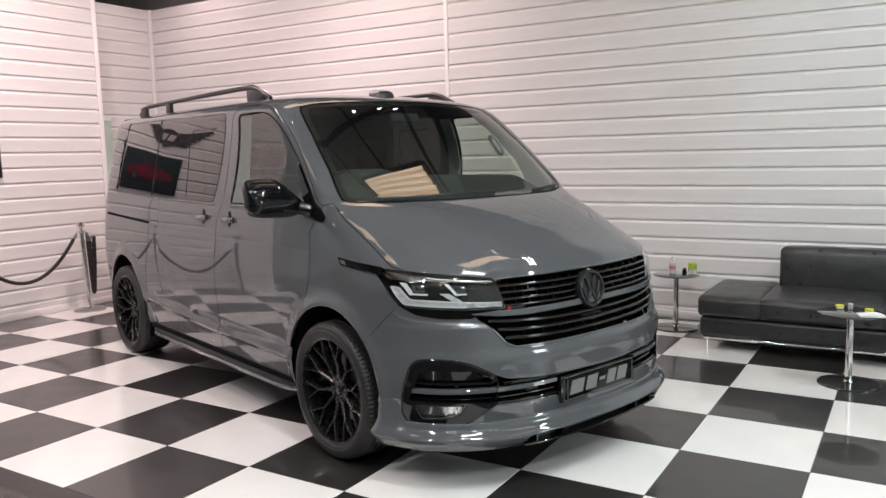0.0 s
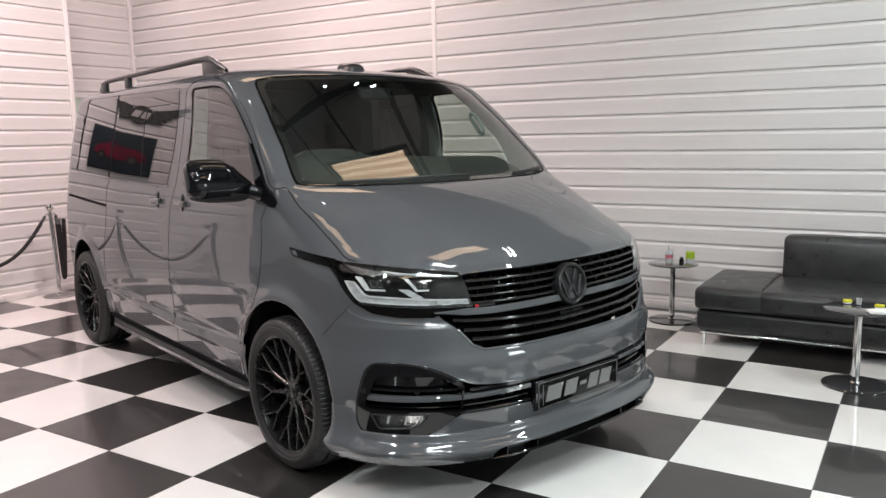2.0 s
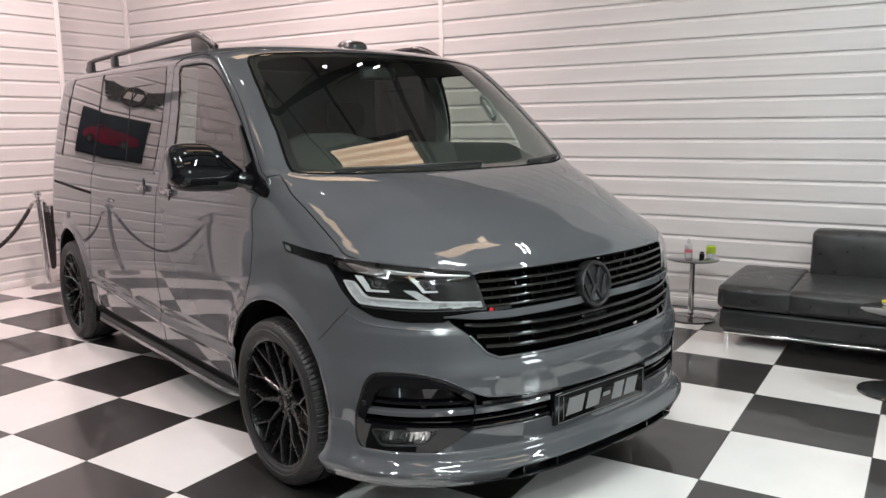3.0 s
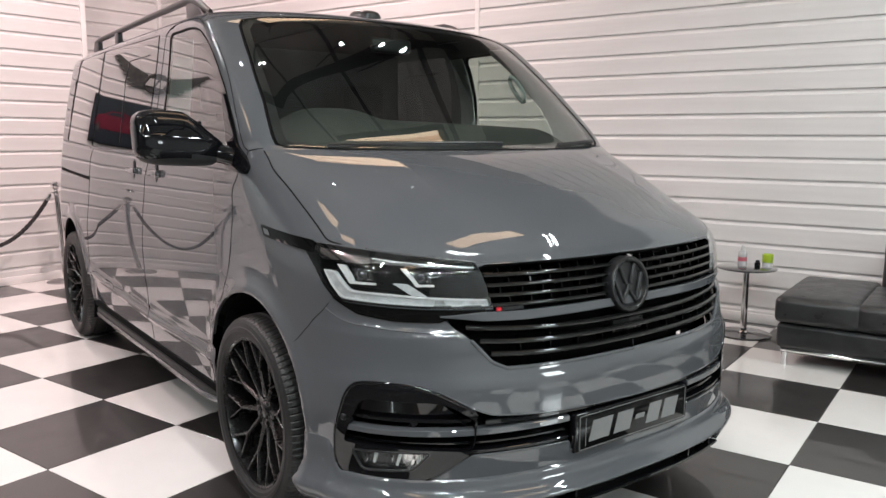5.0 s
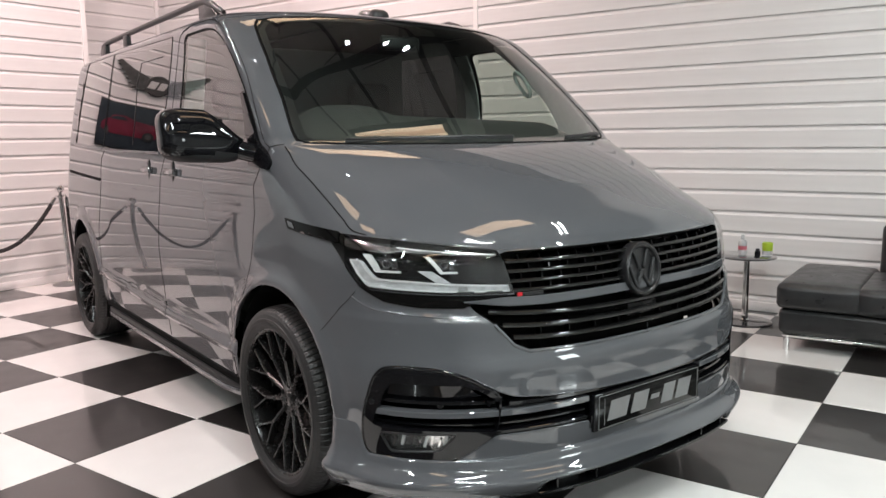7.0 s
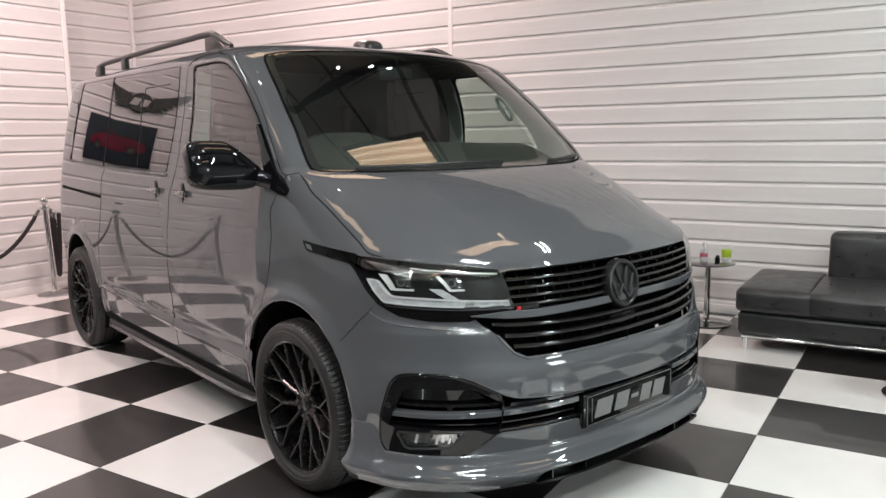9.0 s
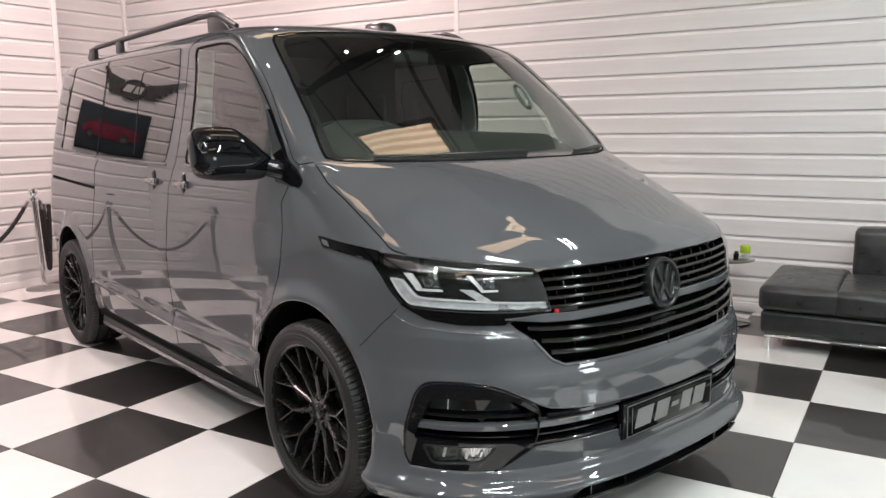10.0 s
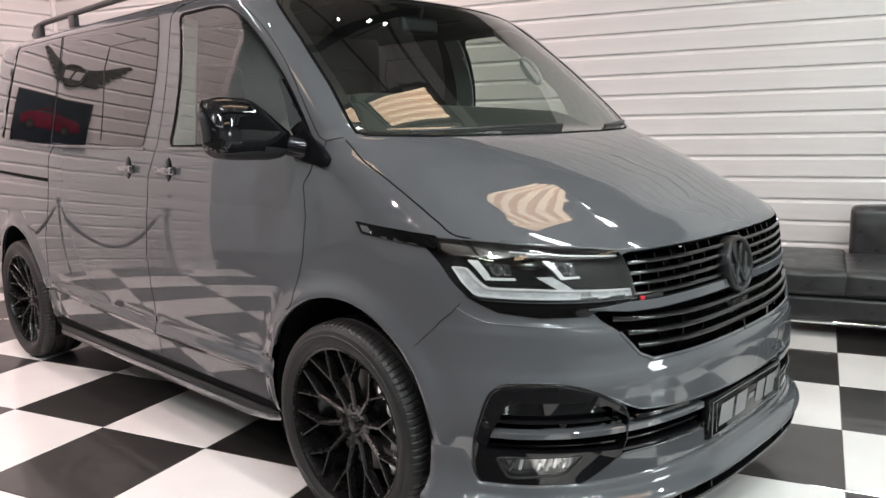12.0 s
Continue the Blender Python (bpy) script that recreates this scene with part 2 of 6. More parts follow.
def cladding(name, label, at, length, height, first, kind="structure", pitch=PITCH):
    """A wall of white horizontal planks; local x runs along it, y is its front, z up."""
    wall = tagged(new(name), label, "wall", kind=kind)
    wall.matrix_basis = at
    bm = bmesh.new()
    box(bm, (0, 0.0285, 0), (length, 0.16, height))
    part("backing", bm, M["joint"], wall, smooth=False)
    z = first
    while z > 0:
        z -= pitch
    first_mesh = {}
    while z < height - 0.02:
        lo, hi = max(z, 0.0), min(z + pitch, height)
        key = (round(lo - z, 3), round(hi - z, 3))
        if key not in first_mesh:
            a, b = lo - z, hi - z
            # profile: a flat face, a rounded lower lip and a recessed upper step
            prof = [(0.030, a), (0.0045, a), (0.0012, a + 0.0012), (0.0, a + 0.0045), (0.0, b - 0.035), (0.0010, b - 0.0325), (0.0130, b - 0.0160), (0.0142, b - 0.0125), (0.0142, b - 0.0015), (0.030, b)]
            verts = [(x, y, zz) for x in (0.0, length) for y, zz in prof]
            k = len(prof)
            faces = [(i, i + 1, k + i + 1, k + i) for i in range(k - 1)] + [tuple(range(k))[::-1], tuple(range(k, 2 * k))]
            first_mesh[key] = mesh_of("plank", verts, faces, M["plank"])
        ob = new("plank", first_mesh[key])
        ob.parent = wall
        ob.matrix_basis = Matrix.Translation((0, 0, z))
        z += pitch
    return wall


cladding("wall_back_left", "white horizontal plank cladding behind the van", pose(X_RECESS, Y_BACK, 0), -3.20 - X_RECESS, WALL_TOP, 0.732)
cladding("wall_back_right", "white horizontal plank cladding behind the black sofa", pose(-3.16, Y_BACK, 0), 8.4, WALL_TOP, 0.732)
cladding("wall_left", "white plank wall with a framed picture and winged sign", pose(X_LEFT, Y_LEFT_NEAR, 0, 0, 0, 90), Y_LEFT_END - Y_LEFT_NEAR - 0.05, WALL_TOP, 0.003, pitch=0.148)
cladding("wall_recess", "white plank wall of the recess in the corner", pose(X_RECESS, Y_LEFT_END - 0.6, 0, 0, 0, 90), Y_BACK - Y_LEFT_END + 0.6, WALL_TOP, 0.732)


def trim_bar(name, label, lo, hi, bevel=0.004):
    bm = bmesh.new()
    box(bm, lo, hi, bevel, 2)
    return tagged(part(name, bm, M["trim"]), label, "trim", kind="structure")


trim_bar("trim_seam", "white vertical joint strip between the planks", (-3.203, Y_BACK - 0.006, 0), (-3.157, Y_BACK + 0.02, WALL_TOP))
trim_bar("trim_corner", "white corner strip", (X_RECESS - 0.02, Y_BACK - 0.035, 0), (X_RECESS + 0.035, Y_BACK + 0.02, WALL_TOP))
trim_bar("trim_wall_end", "white end cap of the plank wall", (X_LEFT - 0.16, Y_LEFT_END - 0.052, 0), (X_LEFT + 0.006, Y_LEFT_END, WALL_TOP))
trim_bar("trim_wall_near_end", "white end cap of the plank wall", (X_LEFT - 0.16, Y_LEFT_NEAR - 0.05, 0), (X_LEFT + 0.006, Y_LEFT_NEAR + 0.002, WALL_TOP))
trim_bar("baseboard_back", "white skirting below the planks", (X_RECESS, Y_BACK - 0.014, 0), (5.2, Y_BACK + 0.01, 0.07))
trim_bar("baseboard_left", "white skirting below the planks", (X_LEFT - 0.01, Y_LEFT_NEAR, 0), (X_LEFT + 0.014, Y_LEFT_END, 0.07))


def plain_wall(name, label, lo, hi, mat):
    bm = bmesh.new()
    box(bm, lo, hi)
    return tagged(part(name, bm, mat, smooth=False), label, "wall", kind="structure")


plain_wall("wall_far_left", "plain grey wall beyond the cladding", (-9.2, -8.0, 0), (-9.0, 5.0, 5.2), M["grey_wall"])
plain_wall("wall_near", "plain dark grey wall", (-9.0, -8.2, 0), (5.4, -8.0, 5.2), M["dark_wall"])
plain_wall("wall_right", "plain grey wall", (5.25, -8.0, 0), (5.45, 3.9, 5.2), M["grey_wall"])
plain_wall("wall_behind_cladding", "dark wall above the cladding", (-9.0, 3.87, 0), (5.25, 4.05, 5.2), M["roof_dark"])
# dark roof given a pale colour, to brighten what glass and paint reflect
plain_wall("ceiling", "industrial roof above the showroom, paled to brighten reflections", (-9.2, -8.2, 5.2), (5.45, 4.05, 5.35), M["roof_sheet"])

# ---------------- ceiling fixtures ----------------
PINK, NEUTRAL = (1.0, 0.75, 0.73), (0.905, 0.99, 0.985)
M["rooflight"] = material("warm_rooflight", (1.0, 0.77, 0.54), rough=0.5, emit=3.6)
M["rooflight_dim"] = material("warm_rooflight_lap", (1.0, 0.66, 0.43), rough=0.5, emit=2.2)
M["tube_glow"] = material("fluorescent_glow", (0.93, 1.0, 0.98), rough=0.5, emit=60.0)
M["spot_glow"] = material("spot_glow", (1.0, 0.90, 0.86), rough=0.5, emit=60.0)


def rooflight(x, y, z, lx, ly, ribs=8):
    """A glowing corrugated rooflight sheet behind dark purlins."""
    t = thing("rooflight", "warm glowing rooflight sheet between dark roof purlins", "rooflight", pose(x, y, z), "rooflights")
    n = 2 * ribs - 1
    for k in range(n):
        x0, x1 = -lx / 2 + lx * k / n, -lx / 2 + lx * (k + 1) / n
        bm = bmesh.new()
        rows = []
        for i in range(5):
            h = 0.010 * math.sin(i * math.pi / 4) * (1 if k % 2 else -1)
            x = x0 + (x1 - x0) * i / 4
            rows.append((bm.verts.new((x, -ly / 2, h)), bm.verts.new((x, ly / 2, h))))
        for p, q in zip(rows, rows[1:]):
            bm.faces.new((p[0], p[1], q[1], q[0]))
        part("crest" if k % 2 else "sheet", bm, M["rooflight_dim"] if k % 2 else M["rooflight"], t)
    for sg in (-1, 1):
        bm = bmesh.new()
        box(bm, (-lx / 2 - 0.05, sg * (ly / 2 + 0.025) - 0.025, -0.11), (lx / 2 + 0.05, sg * (ly / 2 + 0.025) + 0.025, 0.02), 0.004, 1)
        part("edge_beam", bm, M["roof_steel"], t)
        bm = bmesh.new()
        box(bm, (sg * (lx / 2 + 0.025) - 0.025, -ly / 2, -0.11), (sg * (lx / 2 + 0.025) + 0.025, ly / 2, 0.02), 0.004, 1)
        part("edge_beam", bm, M["roof_steel"], t)
    bm = bmesh.new()
    box(bm, (-lx / 2 - 0.05, -ly / 2 - 0.05, 0.022), (lx / 2 + 0.05, ly / 2 + 0.05, 0.05), 0.0, 1)
    part("upstand", bm, M["roof_dark"], t, smooth=False)
    for sx in (-1, 1):
        for sy in (-1, 1):
            bm = bmesh.new()
            cyl(bm, (sx * lx * 0.45, sy * ly * 0.45, 0.05), (sx * lx * 0.45, sy * ly * 0.45, 5.2 - z), 0.012, seg=8)
            part("hanger", bm, M["roof_steel"], t)
    return t


def batten(x, y, z, length, turn_deg, spread=0.075, thick=0.011):
    """A twin-tube batten on hangers."""
    t = thing("tube_light", "twin white tube light hanging from the roof", "ceiling light", pose(x, y, z, 0, 0, turn_deg), "tube lights")
    bm = bmesh.new()
    box(bm, (-length / 2, -spread, thick + 0.006), (length / 2, spread, 0.07), 0.008, 2)
    part("housing", bm, M["white_plastic"], t)
    for dy in (-spread, spread):
        bm = bmesh.new()
        cyl(bm, (-length / 2 + 0.01, dy, 0.0), (length / 2 - 0.01, dy, 0.0), thick, seg=12)
        part("tube", bm, M["tube_glow"], t, "glowing tube")
    for sx in (-0.4, 0.4):
        bm = bmesh.new()
        cyl(bm, (sx * length, 0, 0.07), (sx * length, 0, 5.2 - z), 0.006, seg=8)
        part("hanger", bm, M["roof_steel"], t)
    return t


def spot(x, y, z, watts, tone, lens=0.034):
    t = thing("spotlight", "small round white spotlight added out of view under the roof", "spotlight", pose(x, y, z), "spotlights")
    bm = bmesh.new()
    lathe(bm, [(0.0, 0.10), (0.05, 0.10), (0.066, 0.08), (0.068, 0.0), (0.062, 0.0), (0.062, 0.012), (0.0, 0.012)], 24)
    part("housing", bm, M["white_plastic"], t)
    bm = bmesh.new()
    cyl(bm, (0, 0, 0.10), (0, 0, 5.2 - z), 0.008, seg=8)
    part("rod", bm, M["roof_steel"], t)
    data = bpy.data.lights.new("spotlight_lamp", "AREA")
    data.shape, data.size = "DISK", lens
    data.energy, data.color = watts, tone
    ob = new("spotlight_lamp", data)
    ob.matrix_world = look((x, y, z - 0.002), (x, y, 0))
    return t


def glint_spot(x, y, z, watts, lens, aim):
    """A windscreen glint lamp deep inside an added dark tube that leans towards a point."""
    at = look((x, y, z), aim)
    t = thing("tube_spotlight", "windscreen glint lamp in an added long dark tube", "spotlight", pose(x, y, z), "tube spotlights")
    flat = pose(x, y, z).inverted() @ at @ Matrix.Diagonal((lens[0] / 0.05, lens[1] / 0.05, 1, 1))
    # made-up tube that keeps the lamp out of the bonnet's reflection
    bm = bmesh.new()
    lathe(bm, [(0.0, 0.42), (0.031, 0.42), (0.034, 0.40), (0.034, 0.0), (0.029, 0.0), (0.029, 0.385), (0.0, 0.385)], 24, flat @ Matrix.Translation((0, 0, -0.36)))
    part("housing", bm, M["roof_steel"], t)
    bm = bmesh.new()
    cyl(bm, (0, 0, 0.05), (0, 0, 5.2 - z), 0.008, seg=8)
    part("rod", bm, M["roof_steel"], t)
    data = bpy.data.lights.new("spotlight_lamp", "AREA")
    data.shape, data.size, data.size_y = "ELLIPSE", lens[0], lens[1]
    data.energy, data.color = watts, NEUTRAL
    ob = new("spotlight_lamp", data)
    ob.matrix_world = at
    return t


def strip_light(x, y, z, watts, tone, turn_deg, length=1.3):
    """A long slim fill light under the roof, added out of view."""
    at = pose(x, y, z, 0, 0, turn_deg)
    t = thing("strip_light", "long slim fill light on hangers, added out of view", "ceiling light", at, "strip lights")
    bm = bmesh.new()
    box(bm, (-length / 2 - 0.02, -0.045, 0.004), (length / 2 + 0.02, 0.045, 0.06), 0.01, 2)
    part("housing", bm, M["white_plastic"], t)
    for sx in (-0.4, 0.4):
        bm = bmesh.new()
        cyl(bm, (sx * length, 0, 0.06), (sx * length, 0, 5.2 - z), 0.006, seg=8)
        part("hanger", bm, M["roof_steel"], t)
    data = bpy.data.lights.new("strip_lamp", "AREA")
    data.shape, data.size, data.size_y = "RECTANGLE", length, 0.08
    data.energy, data.color = watts, tone
    ob = new("strip_lamp", data)
    ob.matrix_world = at @ Matrix.Translation((0, 0, -0.002))
    return t


for x, y, ly in ((-0.70, 1.70, 1.9), (-3.05, 2.08, 1.9), (2.6, 0.6, 1.7), (-2.55, -1.30, 0.55), (0.4, -3.4, 1.7)):
    rooflight(x, y, 4.5, 0.46, ly, 5)
for x, y, turn_deg in ((0.02, 2.68, -23), (-0.13, 0.43, 15), (-4.4, -0.6, 90), (1.6, -5.2, 0), (-1.6, -5.2, 0), (3.4, -2.4, 90)):
    batten(x, y, 4.2, 0.8 if y > 0 else 1.5, turn_deg)
# unseen spots added to brighten the walls; the second one fills the recess
for x, y, watts, tone in ((-4.0, 2.3, 56, PINK), (-6.5, 2.9, 20, PINK), (-5.1, 0.9, 64, PINK), (-4.8, -0.9, 68, PINK), (-3.2, -2.7, 63, PINK), (-7.4, -2.6, 78, NEUTRAL), (2.8, 1.0, 30, NEUTRAL), ):
    spot(x, y, 4.0, watts, tone)
# added fill strips that brighten the right wall, floor and nose
for x, y, watts, turn_deg in ((0.6, -1.2, 80, 0), (-1.0, -3.4, 68, 90), (2.4, -3.6, 112, 90), (2.2, 1.7, 50, 0)):
    strip_light(x, y, 4.0, watts, NEUTRAL, turn_deg)
for x, y, watts, lens, aim in ((-1.93, 1.62, 0.35, (0.050, 0.050), (-1.68, 0.32, 1.70)), (-1.78, 2.10, 0.30, (0.030, 0.080), (-1.66, 0.50, 1.73)), (-1.69, 2.33, 0.30, (0.030, 0.080), (-1.63, 0.60, 1.74))):
    glint_spot(x, y, 4.0, watts, lens, aim)
spot(-2.22, 0.35, 4.0, 0.3, NEUTRAL, 0.05)
for k in range(5):
    bm = bmesh.new()
    x = -8.0 + 3.1 * k
    box(bm, (x - 0.06, -8.0, 4.72), (x + 0.06, 3.85, 4.76), 0.004, 1)
    box(bm, (x - 0.012, -8.0, 4.76), (x + 0.012, 3.85, 5.10), 0.0, 1)
    box(bm, (x - 0.06, -8.0, 5.10), (x + 0.06, 3.85, 5.14), 0.004, 1)
    tagged(part("roof_beam", bm, M["roof_steel"], smooth=False), "dark steel roof beam", "beam", kind="structure")

for k in range(9):
    bm = bmesh.new()
    y = -7.4 + 1.35 * k
    box(bm, (-9.0, y - 0.03, 5.145), (5.25, y + 0.03, 5.19), 0.004, 1)
    tagged(part("roof_purlin", bm, M["roof_steel"], smooth=False), "thin dark roof purlin", "purlin", kind="structure")

M["window_glow"] = material("daylit_pane", (0.90, 0.99, 1.0), rough=0.4, emit=11.0)


def lit_window(name, x, y, z0, z1, width):
    t = tagged(new(name), "bright window in the grey wall", "window", kind="structure")
    t.matrix_basis = pose(x, y, 0)
    bm = bmesh.new()
    box(bm, (-0.02, -width / 2, z0), (-0.012, width / 2, z1))
    part("pane", bm, M["window_glow"], t, smooth=False)
    for lo, hi in (((-0.05, -width / 2 - 0.05, z0 - 0.05), (0, width / 2 + 0.05, z0)), ((-0.05, -width / 2 - 0.05, z1), (0, width / 2 + 0.05, z1 + 0.05)), ((-0.05, -width / 2 - 0.05, z0), (0, -width / 2, z1)), ((-0.05, width / 2, z0), (0, width / 2 + 0.05, z1))):
        bm = bmesh.new()
        box(bm, lo, hi, 0.005, 1)
        part("window_frame", bm, M["white_plastic"], t)
    return t


lit_window("window_1", 5.248, 0.75, 1.2, 2.6, 0.80)

# ---------------- the van's form ----------------
YAW, OX, OY = -18.0, -1.203, 0.58
van = thing("van", "grey panel van with black wheels, on a checkered floor", "van", pose(OX, OY, 0, 0, 0, YAW))

# height, front centre, half width, depth of the front corner, its fullness
FORM = [
    (0.20, 0.890, 0.850, 0.64, 2.8), (0.26, 0.912, 0.872, 0.66, 2.75), (0.32, 0.925, 0.892, 0.68, 2.7), (0.40, 0.934, 0.903, 0.69, 2.7),
    (0.49, 0.936, 0.909, 0.70, 2.7), (0.515, 0.936, 0.920, 0.70, 2.7), (0.585, 0.935, 0.922, 0.71, 2.7), (0.612, 0.931, 0.922, 0.715, 2.7), (0.640, 0.918, 0.923, 0.725, 2.75), (0.68, 0.912, 0.924, 0.73, 2.75),
    (0.735, 0.905, 0.926, 0.75, 2.8), (0.748, 0.902, 0.926, 0.75, 2.8), (0.757, 0.893, 0.926, 0.755, 2.83), (0.85, 0.878, 0.928, 0.77, 2.9), (0.92, 0.866, 0.929, 0.79, 2.95),
    (0.955, 0.852, 0.930, 0.80, 2.9), (0.985, 0.822, 0.930, 0.79, 2.8), (1.03, 0.756, 0.930, 0.76, 2.65), (1.055, 0.704, 0.930, 0.74, 2.6),
    (1.075, 0.662, 0.926, 0.72, 2.6), (1.13, 0.545, 0.921, 0.67, 2.65),
    (1.18, 0.425, 0.917, 0.58, 2.65), (1.23, 0.295, 0.912, 0.49, 2.68), (1.265, 0.195, 0.908, 0.42, 2.70), (1.282, 0.138, 0.906, 0.39, 2.70),
    (1.287, 0.1213, 0.9055, 0.385, 2.70), (1.292, 0.1150, 0.905, 0.38, 2.70), (1.30, 0.1057, 0.904, 0.376, 2.72), (1.42, -0.0325, 0.890, 0.350, 2.92), (1.55, -0.1830, 0.870, 0.338, 2.98), (1.68, -0.3345, 0.848, 0.340, 2.80),
    (1.78, -0.4520, 0.832, 0.354, 2.50), (1.815, -0.496, 0.815, 0.36, 2.4), (1.835, -0.530, 0.790, 0.38, 2.4), (1.855, -0.590, 0.745, 0.42, 2.4),
    (1.875, -0.700, 0.660, 0.58, 2.6), (1.890, -0.830, 0.520, 0.65, 2.5), (1.899, -0.950, 0.330, 0.72, 2.4), (1.902, -1.050, 0.020, 0.80, 2.3),
]
_f = np.array(FORM)


def half_width(z, w):
    """The side's gentle curve between its creases."""
    if 0.51 < z < 1.06:
        return 0.9295 - 0.045 * (z - 0.82) ** 2
    if 1.07 < z < 1.785:
        return 0.926 - 0.0746 * (z - 1.075) - 0.0834 * (z - 1.075) ** 2
    return w


_f[:, 2] = [half_width(a, b) for a, b in zip(_f[:, 0], _f[:, 2])]
_seg = np.sqrt(np.diff(_f[:, 0]) ** 2 + np.diff(_f[:, 2]) ** 2 + (0.5 * np.diff(_f[:, 1])) ** 2)
_v = np.concatenate([[0], np.cumsum(_seg)])
V_MAX = float(_v[-1])


def smooth_table(xs, ys):
    """A monotone cubic through a table."""
    h = np.diff(xs)
    d = np.diff(ys) / h
    m = np.zeros(len(xs))
    for i in range(1, len(xs) - 1):
        if d[i - 1] * d[i] > 0:
            w1, w2 = 2 * h[i] + h[i - 1], h[i] + 2 * h[i - 1]
            m[i] = (w1 + w2) / (w1 / d[i - 1] + w2 / d[i])
    m[0], m[-1] = d[0], d[-1]

    def f(x):
        x = np.clip(x, xs[0], xs[-1])
        i = np.clip(np.searchsorted(xs, x) - 1, 0, len(xs) - 2)
        t = (x - xs[i]) / h[i]
        return ((1 + 2 * t) * (1 - t) ** 2 * ys[i] + t * (1 - t) ** 2 * h[i] * m[i] + t * t * (3 - 2 * t) * ys[i + 1] + t * t * (t - 1) * h[i] * m[i + 1])
    return f


z_of, xf_of, w_table, d_of, n_of = (smooth_table(_v, _f[:, k]) for k in range(5))


def w_of(v):
    z = z_of(v)
    a = 0.9295 - 0.045 * (z - 0.82) ** 2
    b = 0.926 - 0.0746 * (z - 1.075) - 0.0834 * (z - 1.075) ** 2
    return np.where((z > 0.515) & (z < 1.055), a, np.where((z > 1.075) & (z < 1.78), b, w_table(v)))



v_of = smooth_table(_f[:, 0], _v)
U_FRONT, U_SIDE, U_REAR = 1.30, 3.10, 0.90
REAR_DEPTH = 0.75


def rear_of(z):
    return -3.88 + 0.28 * np.clip((z - 1.0) / 0.85, 0, 1.2) ** 1.3


ARCHES = ((0.0, 0.362), (-3.0, 0.372))


def flare(x, z):
    """Wheel arch lips, the bumper's fuller sides and the narrowing tail."""
    out = 0.0 * x
    for ax, az in ARCHES:
        r = np.hypot(x - ax, z - az)
        out = out + 0.016 * np.exp(-((r - 0.425) / 0.040) ** 2)
    fuller = [np.clip(q, 0, 1) for q in ((x - 0.25) / 0.25, (0.70 - z) / 0.24, (0.86 - x) / 0.36)]
    out = out + 0.016 * np.prod([q * q * (3 - 2 * q) for q in fuller], axis=0)
    # the fuller curve of the doors
    full = (0.9388 - 0.19 * (z - 0.80) ** 2) - (0.9295 - 0.045 * (z - 0.82) ** 2)
    k = np.clip((0.12 - x) / 0.42, 0, 1)
    out = out + np.where((z > 0.515) & (z < 1.056), np.maximum(full, 0), 0) * k * k * (3 - 2 * k)
    # the bumper's sides run down without a step
    low = 0.9295 - 0.045 * (z - 0.82) ** 2 - 0.10 * np.clip(0.515 - z, 0, 1) ** 1.5
    k = np.clip((x - 0.12) / 0.22, 0, 1)
    out = out + np.where(z < 0.518, low - w_of(v_of(z)), 0) * k * k * (3 - 2 * k)
    # the moulding low on the doors
    top = 0.476 + 0.05 * np.clip((-1.2 - x) / 1.25, 0, 1)
    here = np.clip((-0.40 - x) / 0.06, 0, 1) * np.clip((x + 2.62) / 0.06, 0, 1)
    out = out + here * (np.interp(z, [0.25, 0.40, 0.49, 0.515], [0, 0.006, 0.0105, 0]) + np.interp(z - top, [-0.058, -0.044, -0.012, 0.0, 0.010], [0, 0.017, 0.010, 0.005, 0]))
    out = out - 0.080 * np.clip((-2.2 - x) / 1.70, 0, 1) ** 1.5
    return out


LEDGE_Y, LEDGE_Z = [0.55, 0.66, 0.72, 0.80, 0.858, 0.876, 0.897], [0.754, 0.757, 0.762, 0.769, 0.777, 0.786, 0.818]


CREASE_Z, CREASE_Y = [0.98, 1.01, 1.035, 1.06, 1.10, 1.20, 1.25], [0.550, 0.528, 0.508, 0.494, 0.485, 0.478, 0.476]
dome_of = smooth_table(np.array([0.955, 0.985, 1.03, 1.075, 1.13, 1.18, 1.23, 1.262, 1.28]), np.array([0.0, 0.05, 0.32, 0.68, 0.95, 1.0, 0.64, 0.20, 0.0]))


def squareness(ph, n, z):
    """The corner's fullness: fuller from the pillar back along the door glass."""
    k = np.clip((ph - 0.86) / 0.34, 0, 1)
    h = np.clip((z - 1.24) / 0.10, 0, 1) * np.clip((1.86 - z) / 0.10, 0, 1)
    return n + 2.4 * k * k * (3 - 2 * k) * h * h * (3 - 2 * h)


def corner(ph, n, z):
    """The corner curve at an angle, as parts of its depth and of the half width."""
    m = squareness(ph, n, z)
    r = (np.cos(ph) ** m + np.sin(ph) ** m) ** (-1 / m)
    return r * np.cos(ph), r * np.sin(ph)


def corner_angle(value, axis, n, z):
    """The angle at which the corner curve reaches a depth (axis 0) or a width (axis 1)."""
    lo, hi = np.zeros_like(value), np.full_like(value, math.pi / 2)
    for _ in range(36):
        mid = (lo + hi) / 2
        c = corner(mid, n, z)[axis]
        low = (c > value) if axis == 0 else (c < value)
        lo, hi = np.where(low, mid, lo), np.where(low, hi, mid)
    return (lo + hi) / 2


